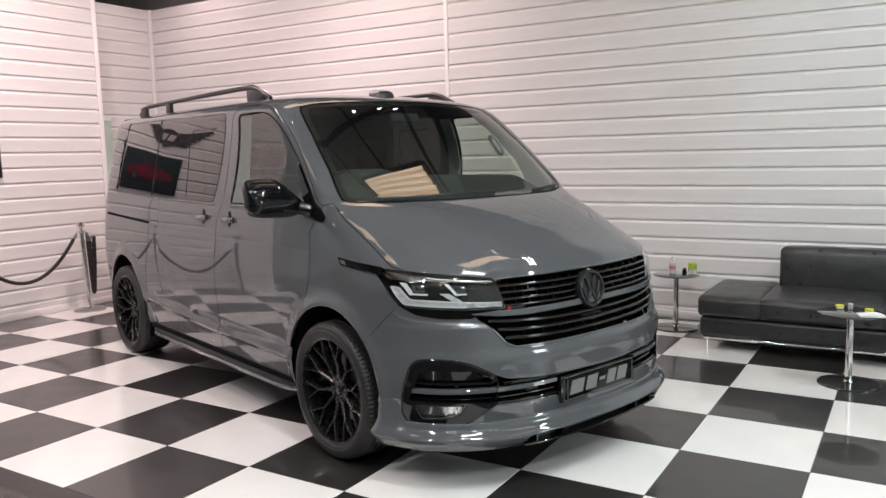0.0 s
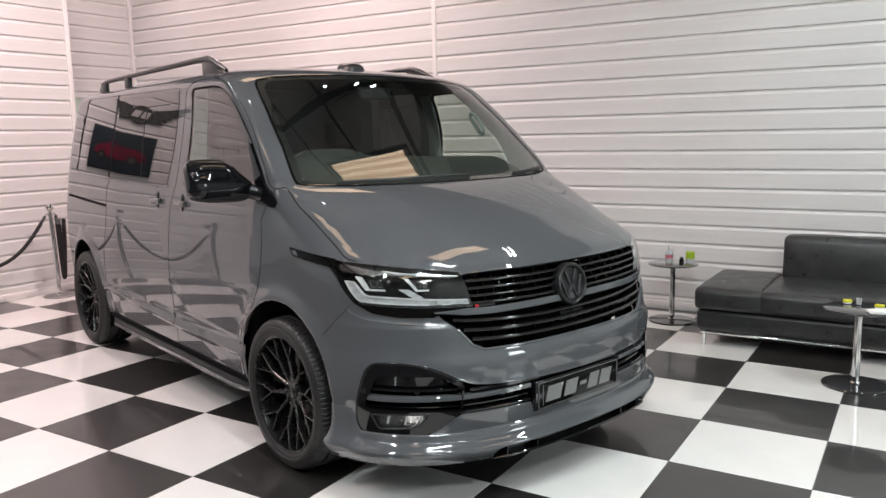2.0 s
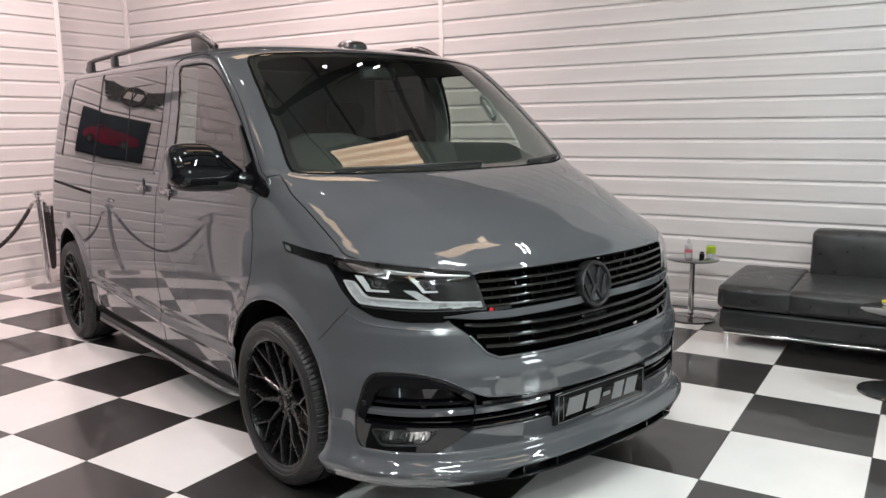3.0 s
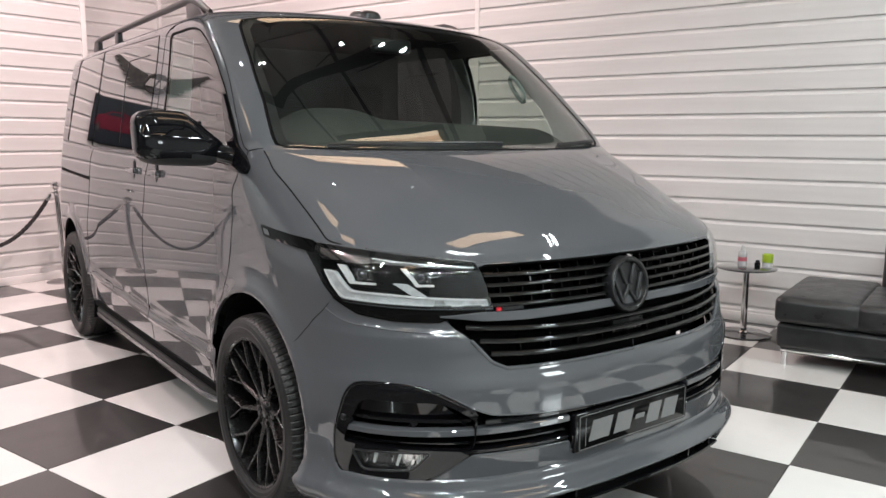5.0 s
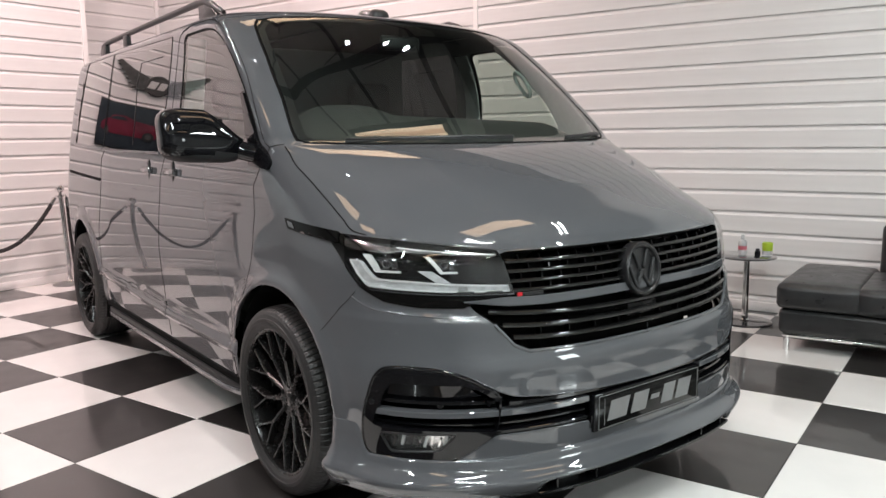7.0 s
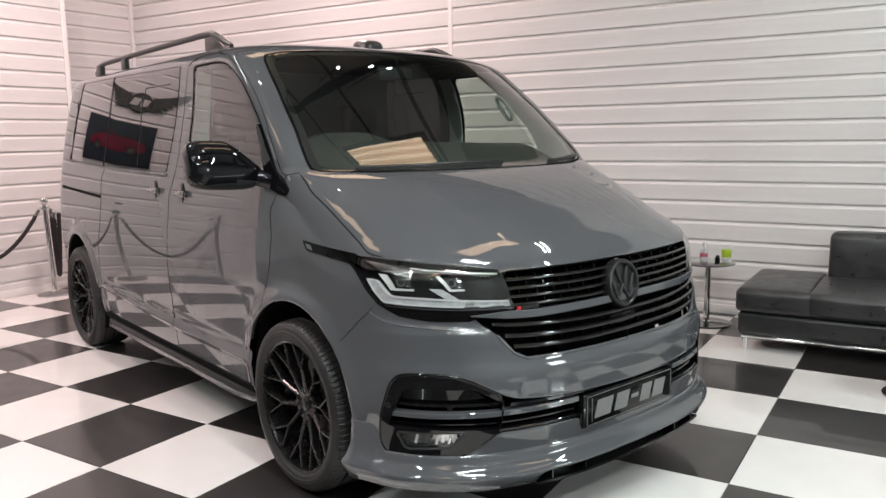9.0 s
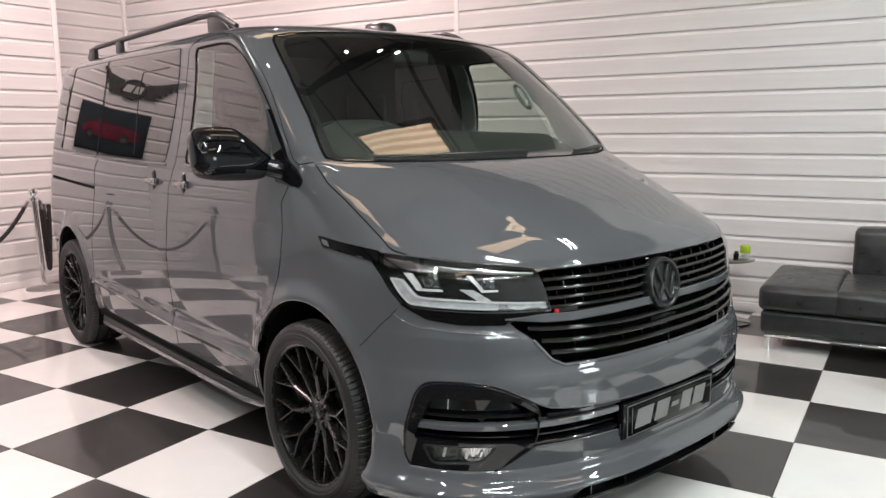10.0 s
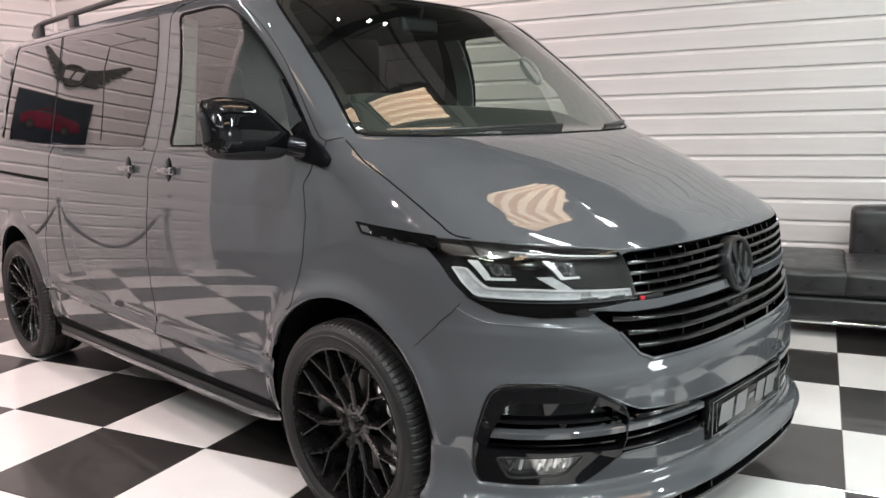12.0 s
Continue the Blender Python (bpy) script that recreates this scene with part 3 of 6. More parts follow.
def surface(U, v):
    """The right half of the body: U runs from the nose's middle along the side to the tail, v up."""
    U, v = np.broadcast_arrays(np.asarray(U, float), np.asarray(v, float))
    z, xf, w, d, n = z_of(v), xf_of(v), w_of(v), d_of(v), n_of(v)
    xr = rear_of(z)
    dr = np.minimum(REAR_DEPTH, 0.45 + 0 * z)
    xs, xe = xf - d, xr + dr
    ph = np.clip(U / U_FRONT, 0, 1) * math.pi / 2
    cx, cy = corner(ph, n, z)
    xa, ya = xs + d * cx, w * cy
    s = np.clip((U - U_FRONT) / U_SIDE, 0, 1)
    xb = xs + (xe - xs) * s
    p2 = np.clip((U - U_FRONT - U_SIDE) / U_REAR, 0, 1) * math.pi / 2
    q = (np.cos(p2) ** 3.4 + np.sin(p2) ** 3.4) ** (-1 / 3.4)
    xc, yc = xe - dr * q * np.sin(p2), w * q * np.cos(p2)
    x = np.where(U <= U_FRONT, xa, np.where(U <= U_FRONT + U_SIDE, xb, xc))
    y = np.where(U <= U_FRONT, ya, np.where(U <= U_FRONT + U_SIDE, w, yc))
    y = np.maximum(y + flare(x, z) * np.clip(y / 0.5, 0, 1), 0)
    # the shelf below the headlamps
    edge = np.interp(y, LEDGE_Y, LEDGE_Z)
    here = np.clip((y - 0.58) / 0.04, 0, 1) * np.clip((x - 0.42) / 0.08, 0, 1)
    x = x - here * np.interp(z - edge, [-0.004, 0.003, 0.012, 0.050], [0, 0.006, 0.009, 0.0])
    # the raised middle of the bonnet, between two creases
    k = np.clip((np.interp(z, CREASE_Z, CREASE_Y) - y) / 0.16 + 1.0, 0, 1)
    z = z + 0.008 * k * k * dome_of(z)
    return np.stack([x, -y, z], -1)


def normal(U, v, e=0.004):
    a = surface(np.maximum(U - e, 0), v) - surface(U + e, v)
    b = surface(U, np.minimum(v + e, V_MAX)) - surface(U, np.maximum(v - e, 0))
    n = np.cross(a, b)
    n /= np.maximum(np.linalg.norm(n, axis=-1, keepdims=True), 1e-9)
    return n


# the sign that makes the normal point outwards
_t = normal(np.array([1.5]), np.array([float(v_of(0.8))]))
OUT = -1.0 if _t[0, 1] > 0 else 1.0


def eased(line, times=3):
    """A line with its corners cut."""
    l = np.asarray(line, float)
    for _ in range(times):
        a = 0.75 * l[:-1] + 0.25 * l[1:]
        b = 0.25 * l[:-1] + 0.75 * l[1:]
        l = np.concatenate([l[:1], np.stack([a, b], 1).reshape(-1, 2), l[-1:]])
    return l


def side_uv(p):
    """From the side view (x, z) to the surface's (U, v)."""
    p = np.asarray(p, float)
    x, z = p[..., 0], p[..., 1]
    v = v_of(z)
    xf, d, n = xf_of(v), d_of(v), n_of(v)
    xr = rear_of(z)
    xs, xe = xf - d, xr + 0.45
    c = np.clip((x - xs) / d, 0, 1)
    ph = corner_angle(c, 0, n, z)
    U = np.where(x >= xs, ph / (math.pi / 2) * U_FRONT, U_FRONT + np.clip((xs - x) / (xs - xe), 0, 1) * U_SIDE)
    s = np.clip((xe - x) / 0.45, 0, 1)
    p2 = np.arctan2(s, (1 - s ** 3.4) ** (1 / 3.4))
    U = np.where(x < xe, U_FRONT + U_SIDE + p2 / (math.pi / 2) * U_REAR, U)
    return np.stack([U, v], -1)


def front_uv(p):
    """From the front view (|y|, z) to the surface's (U, v)."""
    p = np.asarray(p, float)
    y, z = np.abs(p[..., 0]), p[..., 1]
    v = v_of(z)
    w, n = w_of(v), n_of(v)
    s = np.clip(y / w, 0, 1)
    ph = corner_angle(s, 1, n, z)
    return np.stack([ph / (math.pi / 2) * U_FRONT, v], -1)


def inside(poly, pts):
    """Which points lie in a polygon."""
    x, y = pts[:, 0], pts[:, 1]
    hit = np.zeros(len(pts), bool)
    for (x0, y0), (x1, y1) in zip(poly, np.roll(poly, -1, 0)):
        c = (y0 > y) != (y1 > y)
        hit ^= c & (x < (x1 - x0) * (y - y0) / (y1 - y0 + 1e-12) + x0)
    return hit


def dense(poly, step=0.03, closed=True):
    poly = np.asarray(poly, float)
    nxt = np.roll(poly, -1, 0) if closed else poly[1:]
    out = []
    for a, b in zip(poly, nxt):
        k = max(1, int(np.ceil(np.linalg.norm(b - a) / step)))
        out += [a + (b - a) * i / k for i in range(k)]
    if not closed:
        out.append(poly[-1])
    return np.array(out)


def rounded(poly, radius=0.03, seg=5):
    """A polygon with its corners rounded; radius may be one for each corner."""
    poly = np.asarray(poly, float)
    k = len(poly)
    rs = [radius] * k if not isinstance(radius, (list, tuple)) else radius
    out = []
    for i in range(k):
        p, a, b = poly[i], poly[i - 1], poly[(i + 1) % k]
        da, db = np.linalg.norm(a - p), np.linalg.norm(b - p)
        r = min(rs[i], 0.45 * da, 0.45 * db)
        if r < 1e-4:
            out.append(p)
            continue
        p0, p1 = p + (a - p) / da * r, p + (b - p) / db * r
        for t in np.linspace(0, 1, seg):
            out.append((1 - t) ** 2 * p0 + 2 * t * (1 - t) * p + t * t * p1)
    return np.array(out)


def cdt(loops, points):
    """Triangles over all loops' edges and the free points."""
    verts, edges = [], []
    for loop in loops:
        b = len(verts)
        verts += [Vector((float(p[0]), float(p[1]))) for p in loop]
        edges += [(b + i, b + (i + 1) % len(loop)) for i in range(len(loop))]
    verts += [Vector((float(p[0]), float(p[1]))) for p in points]
    vo, _, fo, *_ = delaunay_2d_cdt(verts, edges, [], 0, 1e-5)
    return np.array([tuple(p) for p in vo]), np.array([tuple(f) for f in fo])


def grid_points(lo, hi, step):
    xs, ys = np.arange(lo[0] + step / 2, hi[0], step), np.arange(lo[1] + step / 2, hi[1], step)
    g = np.stack(np.meshgrid(xs, ys), -1).reshape(-1, 2)
    g[:, 0] += ((np.arange(len(g)) // len(xs)) % 2) * step / 2
    return g


def near_loop(pts, loop, gap):
    keep = np.ones(len(pts), bool)
    for p in loop:
        keep &= np.hypot(pts[:, 0] - p[0], pts[:, 1] - p[1]) > gap
    return pts[keep]


def welded(name, verts, faces, corner_normals, mat):
    """A mesh whose equal points are joined, with a normal for each face corner."""
    key = np.round(verts, 5)
    _, first, inv = np.unique(key, axis=0, return_index=True, return_inverse=True)
    inv = inv.reshape(-1)
    f = inv[faces]
    ok = (f[:, 0] != f[:, 1]) & (f[:, 1] != f[:, 2]) & (f[:, 2] != f[:, 0])
    srt = np.sort(f, axis=1)
    _, uniq = np.unique(srt, axis=0, return_index=True)
    m = np.zeros(len(f), bool)
    m[uniq] = True
    ok &= m
    f, cn = f[ok], corner_normals[ok]
    me = bpy.data.meshes.new(name)
    me.from_pydata([tuple(p) for p in verts[first]], [], [tuple(int(i) for i in q) for q in f])
    me.materials.append(mat)
    me.polygons.foreach_set("use_smooth", [True] * len(me.polygons))
    if len(me.polygons) == len(f):
        me.normals_split_custom_set([tuple(n) for n in cn.reshape(-1, 3)])
    me.update()
    return me


def skin(uv, faces, offset, mirror, name, mat, thick=0.0):
    """A mesh on the body's surface, offset outwards; mirror: 'right', 'left' or 'both' halves."""
    base, N = surface(uv[:, 0], uv[:, 1]), normal(uv[:, 0], uv[:, 1]) * OUT
    N[uv[:, 0] < 1e-6, 1] = 0
    N /= np.maximum(np.linalg.norm(N, axis=1, keepdims=True), 1e-9)
    P = base + N * offset
    e1, e2 = base[faces[:, 1]] - base[faces[:, 0]], base[faces[:, 2]] - base[faces[:, 0]]
    fl = np.einsum("ij,ij->i", np.cross(e1, e2), N[faces[:, 0]]) < 0
    faces = faces.copy()
    faces[fl] = faces[fl][:, ::-1]
    verts, fs, cn = P, faces, N[faces]
    if thick:
        k = len(P)
        ed = set()
        for a, b, c in faces.tolist():
            ed |= {(a, b), (b, c), (c, a)}
        rim = [(a, b) for a, b in ed if (b, a) not in ed and not (mirror == "both" and uv[a, 0] < 1e-6 and uv[b, 0] < 1e-6)]
        verts = np.concatenate([P, P - N * thick])
        quads, qn = [], []
        for a, b in rim:
            o = np.cross(P[b] - P[a], N[a])
            o /= max(np.linalg.norm(o), 1e-9)
            quads += [(a, a + k, b + k), (a, b + k, b)]
            qn += [[o, o, o], [o, o, o]]
        fs = np.concatenate([faces, faces[:, ::-1] + k, np.array(quads)])
        cn = np.concatenate([N[faces], -N[faces[:, ::-1]], np.array(qn)])
    if mirror == "right":
        return welded(name, verts, fs, cn, mat)
    mv, mn, mf = verts * [1, -1, 1], cn[:, ::-1] * [1, -1, 1], fs[:, ::-1]
    if mirror == "left":
        return welded(name, mv, mf, mn, mat)
    return welded(name, np.concatenate([verts, mv]), np.concatenate([fs, mf + len(verts)]), np.concatenate([cn, mn]), mat)


def patch(poly_uv, offset, mirror, name, mat, thick=0.0, step=0.035, holes=()):
    """A panel with that outline, laid on the body."""
    loops = [dense(poly_uv, step)] + [dense(h, step) for h in holes]
    lo, hi = loops[0].min(0), loops[0].max(0)
    pts = grid_points(lo, hi, step)
    pts = pts[inside(loops[0], pts)]
    for l in loops:
        pts = near_loop(pts, l, step * 0.5)
    for h in loops[1:]:
        pts = pts[~inside(h, pts)]
    uv, f = cdt(loops, pts)
    c = uv[f].mean(1)
    ok = inside(loops[0], c)
    for h in loops[1:]:
        ok &= ~inside(h, c)
    return skin(uv, f[ok], offset, mirror, name, mat, thick)


def on_body(uv_line, offset=0.0):
    """Points and normals of a line on the body's right half."""
    l = np.asarray(uv_line, float)
    N = normal(l[:, 0], l[:, 1]) * OUT
    return surface(l[:, 0], l[:, 1]) + N * offset, N


def across(line, offset=0.0):
    """A front view line from the middle outwards, carried over to the other half as one line."""
    P, N = on_body(front_uv(line), offset)
    N[0, 1] = 0
    Q, O = P[:0:-1] * [1, -1, 1], N[:0:-1] * [1, -1, 1]
    return np.concatenate([Q, P]), np.concatenate([O, N])


def strip(P, N, width, thick, name, mat):
    """A flat bar along points, width across it and thick into the body."""
    T = np.gradient(P, axis=0)
    S = np.cross(N, T)
    S /= np.maximum(np.linalg.norm(S, axis=1, keepdims=True), 1e-9)
    w = np.broadcast_to(np.asarray(width, float), (len(P),))[:, None] / 2
    c = np.minimum(w * 0.3, 0.002)
    ring = [P + S * w - N * thick, P + S * w - N * c, P + S * (w - c), P - S * (w - c), P - S * w - N * c, P - S * w - N * thick]
    verts = np.concatenate(ring)
    k, r = len(P), len(ring)
    faces = [(a * k + i, a * k + i + 1, ((a + 1) % r) * k + i + 1, ((a + 1) % r) * k + i) for a in range(r) for i in range(k - 1)]
    faces += [tuple(a * k for a in range(r)), tuple(a * k + k - 1 for a in range(r))[::-1]]
    me = mesh_of(name, verts, faces, mat, smooth=True)
    bm = bmesh.new()
    bm.from_mesh(me)
    bmesh.ops.recalc_face_normals(bm, faces=bm.faces)
    bm.to_mesh(me)
    bm.free()
    me.set_sharp_from_angle(angle=radians(35))
    return me


def bar(P, N, width, thick, name, mat):
    """A bar with a half-round front along points."""
    T = np.gradient(P, axis=0)
    S = np.cross(N, T)
    S /= np.maximum(np.linalg.norm(S, axis=1, keepdims=True), 1e-9)
    w = width / 2
    ring = [P + S * w - N * thick]
    for a in np.linspace(90, -90, 9):
        ring.append(P + S * w * math.sin(radians(a)) - N * w * 0.8 * (1 - math.cos(radians(a))))
    ring.append(P - S * w - N * thick)
    k, r = len(P), len(ring)
    faces = [(a * k + i, a * k + i + 1, ((a + 1) % r) * k + i + 1, ((a + 1) % r) * k + i) for a in range(r) for i in range(k - 1)]
    faces += [tuple(a * k for a in range(r)), tuple(a * k + k - 1 for a in range(r))[::-1]]
    me = mesh_of(name, np.concatenate(ring), faces, mat, smooth=True)
    bm = bmesh.new()
    bm.from_mesh(me)
    bmesh.ops.recalc_face_normals(bm, faces=bm.faces)
    bm.to_mesh(me)
    bm.free()
    me.set_sharp_from_angle(angle=radians(50))
    return me


def flipped(me, name):
    """The same mesh for the other side of the van."""
    bm = bmesh.new()
    bm.from_mesh(me)
    for v in bm.verts:
        v.co.y = -v.co.y
    bmesh.ops.reverse_faces(bm, faces=bm.faces)
    out = bpy.data.meshes.new(name)
    bm.to_mesh(out)
    bm.free()
    for m in me.materials:
        out.materials.append(m)
    out.set_sharp_from_angle(angle=radians(35))
    return out


# ---- outlines, in the side view (x, z) and the front view (y, z) ----
def arc(cx, cz, r, a0, a1, n=24):
    return [(cx + r * math.cos(radians(a)), cz + r * math.sin(radians(a))) for a in np.linspace(a0, a1, n)]


ARCH_R = 0.418
door_glass = rounded([(-1.075, 1.250), (-1.053, 1.774), (-0.80, 1.776), (-0.70, 1.765), (-0.580, 1.712), (-0.447, 1.617), (-0.309, 1.497), (-0.214, 1.395), (-0.105, 1.262)], [0.03, 0.03, 0.04, 0.05, 0.06, 0.05, 0.05, 0.05, 0.02])
sliding_glass = rounded([(-2.345, 1.262), (-2.255, 1.800), (-1.222, 1.790), (-1.297, 1.250)], [0.006, 0.006, 0.04, 0.05])
quarter_glass = rounded([(-3.215, 1.292), (-3.00, 1.806), (-2.272, 1.801), (-2.362, 1.263)], [0.05, 0.06, 0.006, 0.006])
windscreen = [(0.0, 1.272), (0.3, 1.273), (0.6, 1.277), (0.790, 1.286), (0.811, 1.296), (0.786, 1.45), (0.753, 1.62), (0.716, 1.765), (0.692, 1.793), (0.62, 1.808), (0.45, 1.819), (0.25, 1.826), (0.0, 1.829)]
headlamp = rounded([(0.904, 1.004), (0.901, 0.940), (0.895, 0.885), (0.880, 0.839), (0.70, 0.828), (0.526, 0.824), (0.556, 0.945), (0.566, 0.961), (0.70, 0.975), (0.82, 0.992)], [0.02, 0.03, 0.03, 0.012, 0.05, 0.01, 0.01, 0.01, 0.05, 0.05])
# the upper and lower grille, one opening round the nose's middle
grille_hole = [(0.0, 0.640), (0.30, 0.642), (0.50, 0.646), (0.545, 0.668), (0.60, 0.735), (0.655, 0.790), (0.70, 0.812), (0.526, 0.821), (0.556, 0.945), (0.53, 0.951), (0.30, 0.951), (0.0, 0.950)]
OUTER_VENT = [(0.618, 0.607), (0.586, 0.594), (0.564, 0.555), (0.549, 0.49), (0.531, 0.42), (0.527, 0.36), (0.538, 0.322), (0.580, 0.301)]


def vent_uv(before, after, inset=0.0):
    """An outline that runs in the front view, round the outer corner in the side view, and back."""
    return np.concatenate([front_uv(before), side_uv([(x + inset, z) for x, z in OUTER_VENT]), front_uv(after)])


DG, SG, QG = side_uv(door_glass), side_uv(sliding_glass), side_uv(quarter_glass)
WS = front_uv(windscreen)
HL = front_uv(headlamp)
GR = front_uv(grille_hole)
IN = vent_uv([(0.0, 0.488), (0.35, 0.498), (0.54, 0.511), (0.58, 0.522), (0.68, 0.580), (0.72, 0.598), (0.76, 0.610), (0.80, 0.613)], [(0.80, 0.296), (0.72, 0.304), (0.685, 0.318), (0.60, 0.390), (0.58, 0.394), (0.30, 0.392), (0.28, 0.388), (0.275, 0.345), (0.0, 0.345)])
IN = eased(IN, 2)
ARF = side_uv([p for p in arc(0, ARCHES[0][1], ARCH_R, -20, 205, 40)] + [(-0.40, 0.21), (0.40, 0.21)])
ARR = side_uv([p for p in arc(-3.0, ARCHES[1][1], ARCH_R, -22, 202, 40)] + [(-3.40, 0.21), (-2.61, 0.21)])

U_END = U_FRONT + U_SIDE + U_REAR
V_LOW = float(v_of(0.255))
# panels of the body, each with its own outline
hood_edge = [(0.0, 0.952), (0.30, 0.953), (0.556, 0.958), (0.70, 0.979), (0.80, 0.994)]
HOOD_SIDE = eased(np.concatenate([front_uv([(0.80, 0.994), (0.845, 1.000)]), side_uv([(0.424, 1.010), (0.368, 1.045), (0.296, 1.085), (0.195, 1.143), (0.100, 1.193), (0.062, 1.214), (0.010, 1.250), (-0.018, 1.273)])]))
HOOD_LINE = np.concatenate([front_uv(hood_edge[:-1]), HOOD_SIDE, front_uv([(0.815, 1.284)])])
HOOD = np.concatenate([HOOD_LINE, front_uv([(0.6, 1.277), (0.3, 1.273), (0.0, 1.272)])])
DOOR = side_uv([(-1.325, 0.33), (-1.315, 0.80), (-1.28, 1.02), (-1.20, 1.26), (-1.140, 1.70), (-1.12, 1.815), (-0.80, 1.816), (-0.69, 1.798), (-0.545, 1.722), (-0.414, 1.622), (-0.293, 1.513), (-0.188, 1.395), (-0.075, 1.272), (-0.148, 1.19), (-0.162, 1.04), (-0.193, 0.85), (-0.238, 0.715)] + arc(0, ARCHES[0][1], ARCH_R + 0.02, 128, 186, 8) + [(-0.42, 0.33)])
SLIDER = side_uv([(-2.30, 1.818), (-1.13, 1.818), (-1.15, 1.70), (-1.21, 1.26), (-1.29, 1.02), (-1.325, 0.80), (-1.335, 0.33), (-2.56, 0.33), (-2.565, 0.50), (-2.50, 0.76), (-2.42, 0.94), (-2.40, 1.06), (-2.33, 1.30)])
BUMPER = np.concatenate([front_uv([(0.0, 0.642), (0.50, 0.646), (0.545, 0.668), (0.655, 0.795), (0.70, 0.818), (0.825, 0.835)]), side_uv([(0.40, 0.755), (0.375, 0.60)] + arc(0, ARCHES[0][1], ARCH_R + 0.004, 20, -15, 6)), np.array([[side_uv((0.41, 0.256))[0], V_LOW], [0.0, V_LOW]])])

outer = [(0, V_LOW)] + [(0, v) for v in np.linspace(V_LOW, V_MAX, 50)[1:]]
outer += [(u, V_MAX) for u in np.linspace(0, U_END, 110)[1:]] + [(U_END, v) for v in np.linspace(V_MAX, V_LOW, 50)[1:]] + [(u, V_LOW) for u in np.linspace(U_END, 0, 140)[1:-1]]
HOLES = [dense(h, 0.03) for h in (DG, SG, QG, WS, HL, GR, IN, ARF, ARR)]
SEAMS = [dense(s, 0.03) for s in (HOOD, DOOR, SLIDER, BUMPER)]
_pts = grid_points((0, V_LOW), (U_END, V_MAX), 0.036)
# rows of points along the creases
_xs = np.arange(-2.62, -0.40, 0.02)
_top = 0.476 + 0.05 * np.clip((-1.2 - _xs) / 1.25, 0, 1)
ROWS = [side_uv(np.stack([_xs, _top + d], 1)) for d in (-0.064, -0.055, -0.044, -0.028, -0.012, 0.0, 0.012)]
ROWS += [np.stack([np.arange(0.03, 1.45, 0.022), np.full(65, float(v_of(z)))], 1) for z in (0.604, 0.614, 0.627, 0.641, 0.650, 0.728, 0.738, 0.748, 0.757, 0.768)]
ROWS += [np.stack([np.arange(1.0, U_END - 0.05, 0.035), np.full(len(np.arange(1.0, U_END - 0.05, 0.035)), float(v_of(z)))], 1) for z in (1.040, 1.050, 1.060, 1.070, 1.080)]
for _ax, _az in ARCHES:
    ROWS += [side_uv([(_ax + r * math.cos(radians(a)), _az + r * math.sin(radians(a))) for a in np.arange(-8, 189, 2.6)]) for r in (0.428, 0.440, 0.454, 0.470, 0.490)]
ROWS += [front_uv([(np.interp(z, CREASE_Z, CREASE_Y) + dy, z) for z in np.linspace(0.985, 1.25, 30)]) for dy in (-0.028, -0.019, -0.013, -0.006, 0.0, 0.006, 0.013, 0.019, 0.028)]
ROWS += [front_uv([(y, np.interp(y, LEDGE_Y, LEDGE_Z) + d) for y in np.arange(0.63, 0.90, 0.010)]) for d in (-0.006, -0.003, 0.001, 0.004, 0.012)]
_rows = np.concatenate(ROWS)
for _r in ROWS:
    _pts = near_loop(_pts, _r, 0.014)
for _l in HOLES + SEAMS + [np.array(outer)]:
    _rows = near_loop(_rows, _l, 0.004)
for _h in HOLES:
    _rows = _rows[~inside(_h, _rows)]
for _l in HOLES + SEAMS + [np.array(outer)]:
    _pts = near_loop(_pts, _l, 0.016)
for _h in HOLES:
    _pts = _pts[~inside(_h, _pts)]
_pts = np.concatenate([_pts, _rows])
_uv, _tri = cdt([np.array(outer)] + HOLES + SEAMS, _pts)
_c = _uv[_tri].mean(1)
_ok = (_c[:, 0] > 0) & (_c[:, 0] < U_END) & (_c[:, 1] > V_LOW) & (_c[:, 1] < V_MAX)
for _h in HOLES:
    _ok &= ~inside(_h, _c)
_region = np.zeros(len(_c), int)
for _k, _s in enumerate(SEAMS):
    _region[inside(_s, _c) & (_region == 0)] = _k + 1


def panel(region, mirror, name, label="", parent=van, thick=0.0):
    f = _tri[_ok & (_region == region)]
    used, inv = np.unique(f, return_inverse=True)
    return part(name, skin(_uv[used], inv.reshape(-1, 3), 0.0, mirror, name, M["paint"], thick), None, parent, label)


body = panel(0, "both", "body")
hood = panel(1, "both", "bonnet", thick=0.004)
doors = {s: panel(2, s, "front_door", thick=0.004) for s in ("right", "left")}
sliders = {s: panel(3, s, "sliding_door", thick=0.004) for s in ("right", "left")}
bumper = panel(4, "both", "front_bumper", thick=0.004)

# glass, with its black printed edges
def shrunk(poly, m):
    """A polygon moved inwards by m."""
    poly = np.asarray(poly, float)
    area = 0.5 * np.sum(poly[:, 0] * np.roll(poly[:, 1], -1) - np.roll(poly[:, 0], -1) * poly[:, 1])
    sgn = 1.0 if area > 0 else -1.0
    out = []
    for i in range(len(poly)):
        a, p, b = poly[i - 1], poly[i], poly[(i + 1) % len(poly)]
        e0, e1 = p - a, b - p
        n0 = sgn * np.array([-e0[1], e0[0]]) / max(np.linalg.norm(e0), 1e-9)
        n1 = sgn * np.array([-e1[1], e1[0]]) / max(np.linalg.norm(e1), 1e-9)
        n = n0 + n1
        n /= max(np.linalg.norm(n), 1e-6)
        out.append(p + n * m / max(0.5, float(n @ n0)))
    return np.array(out)


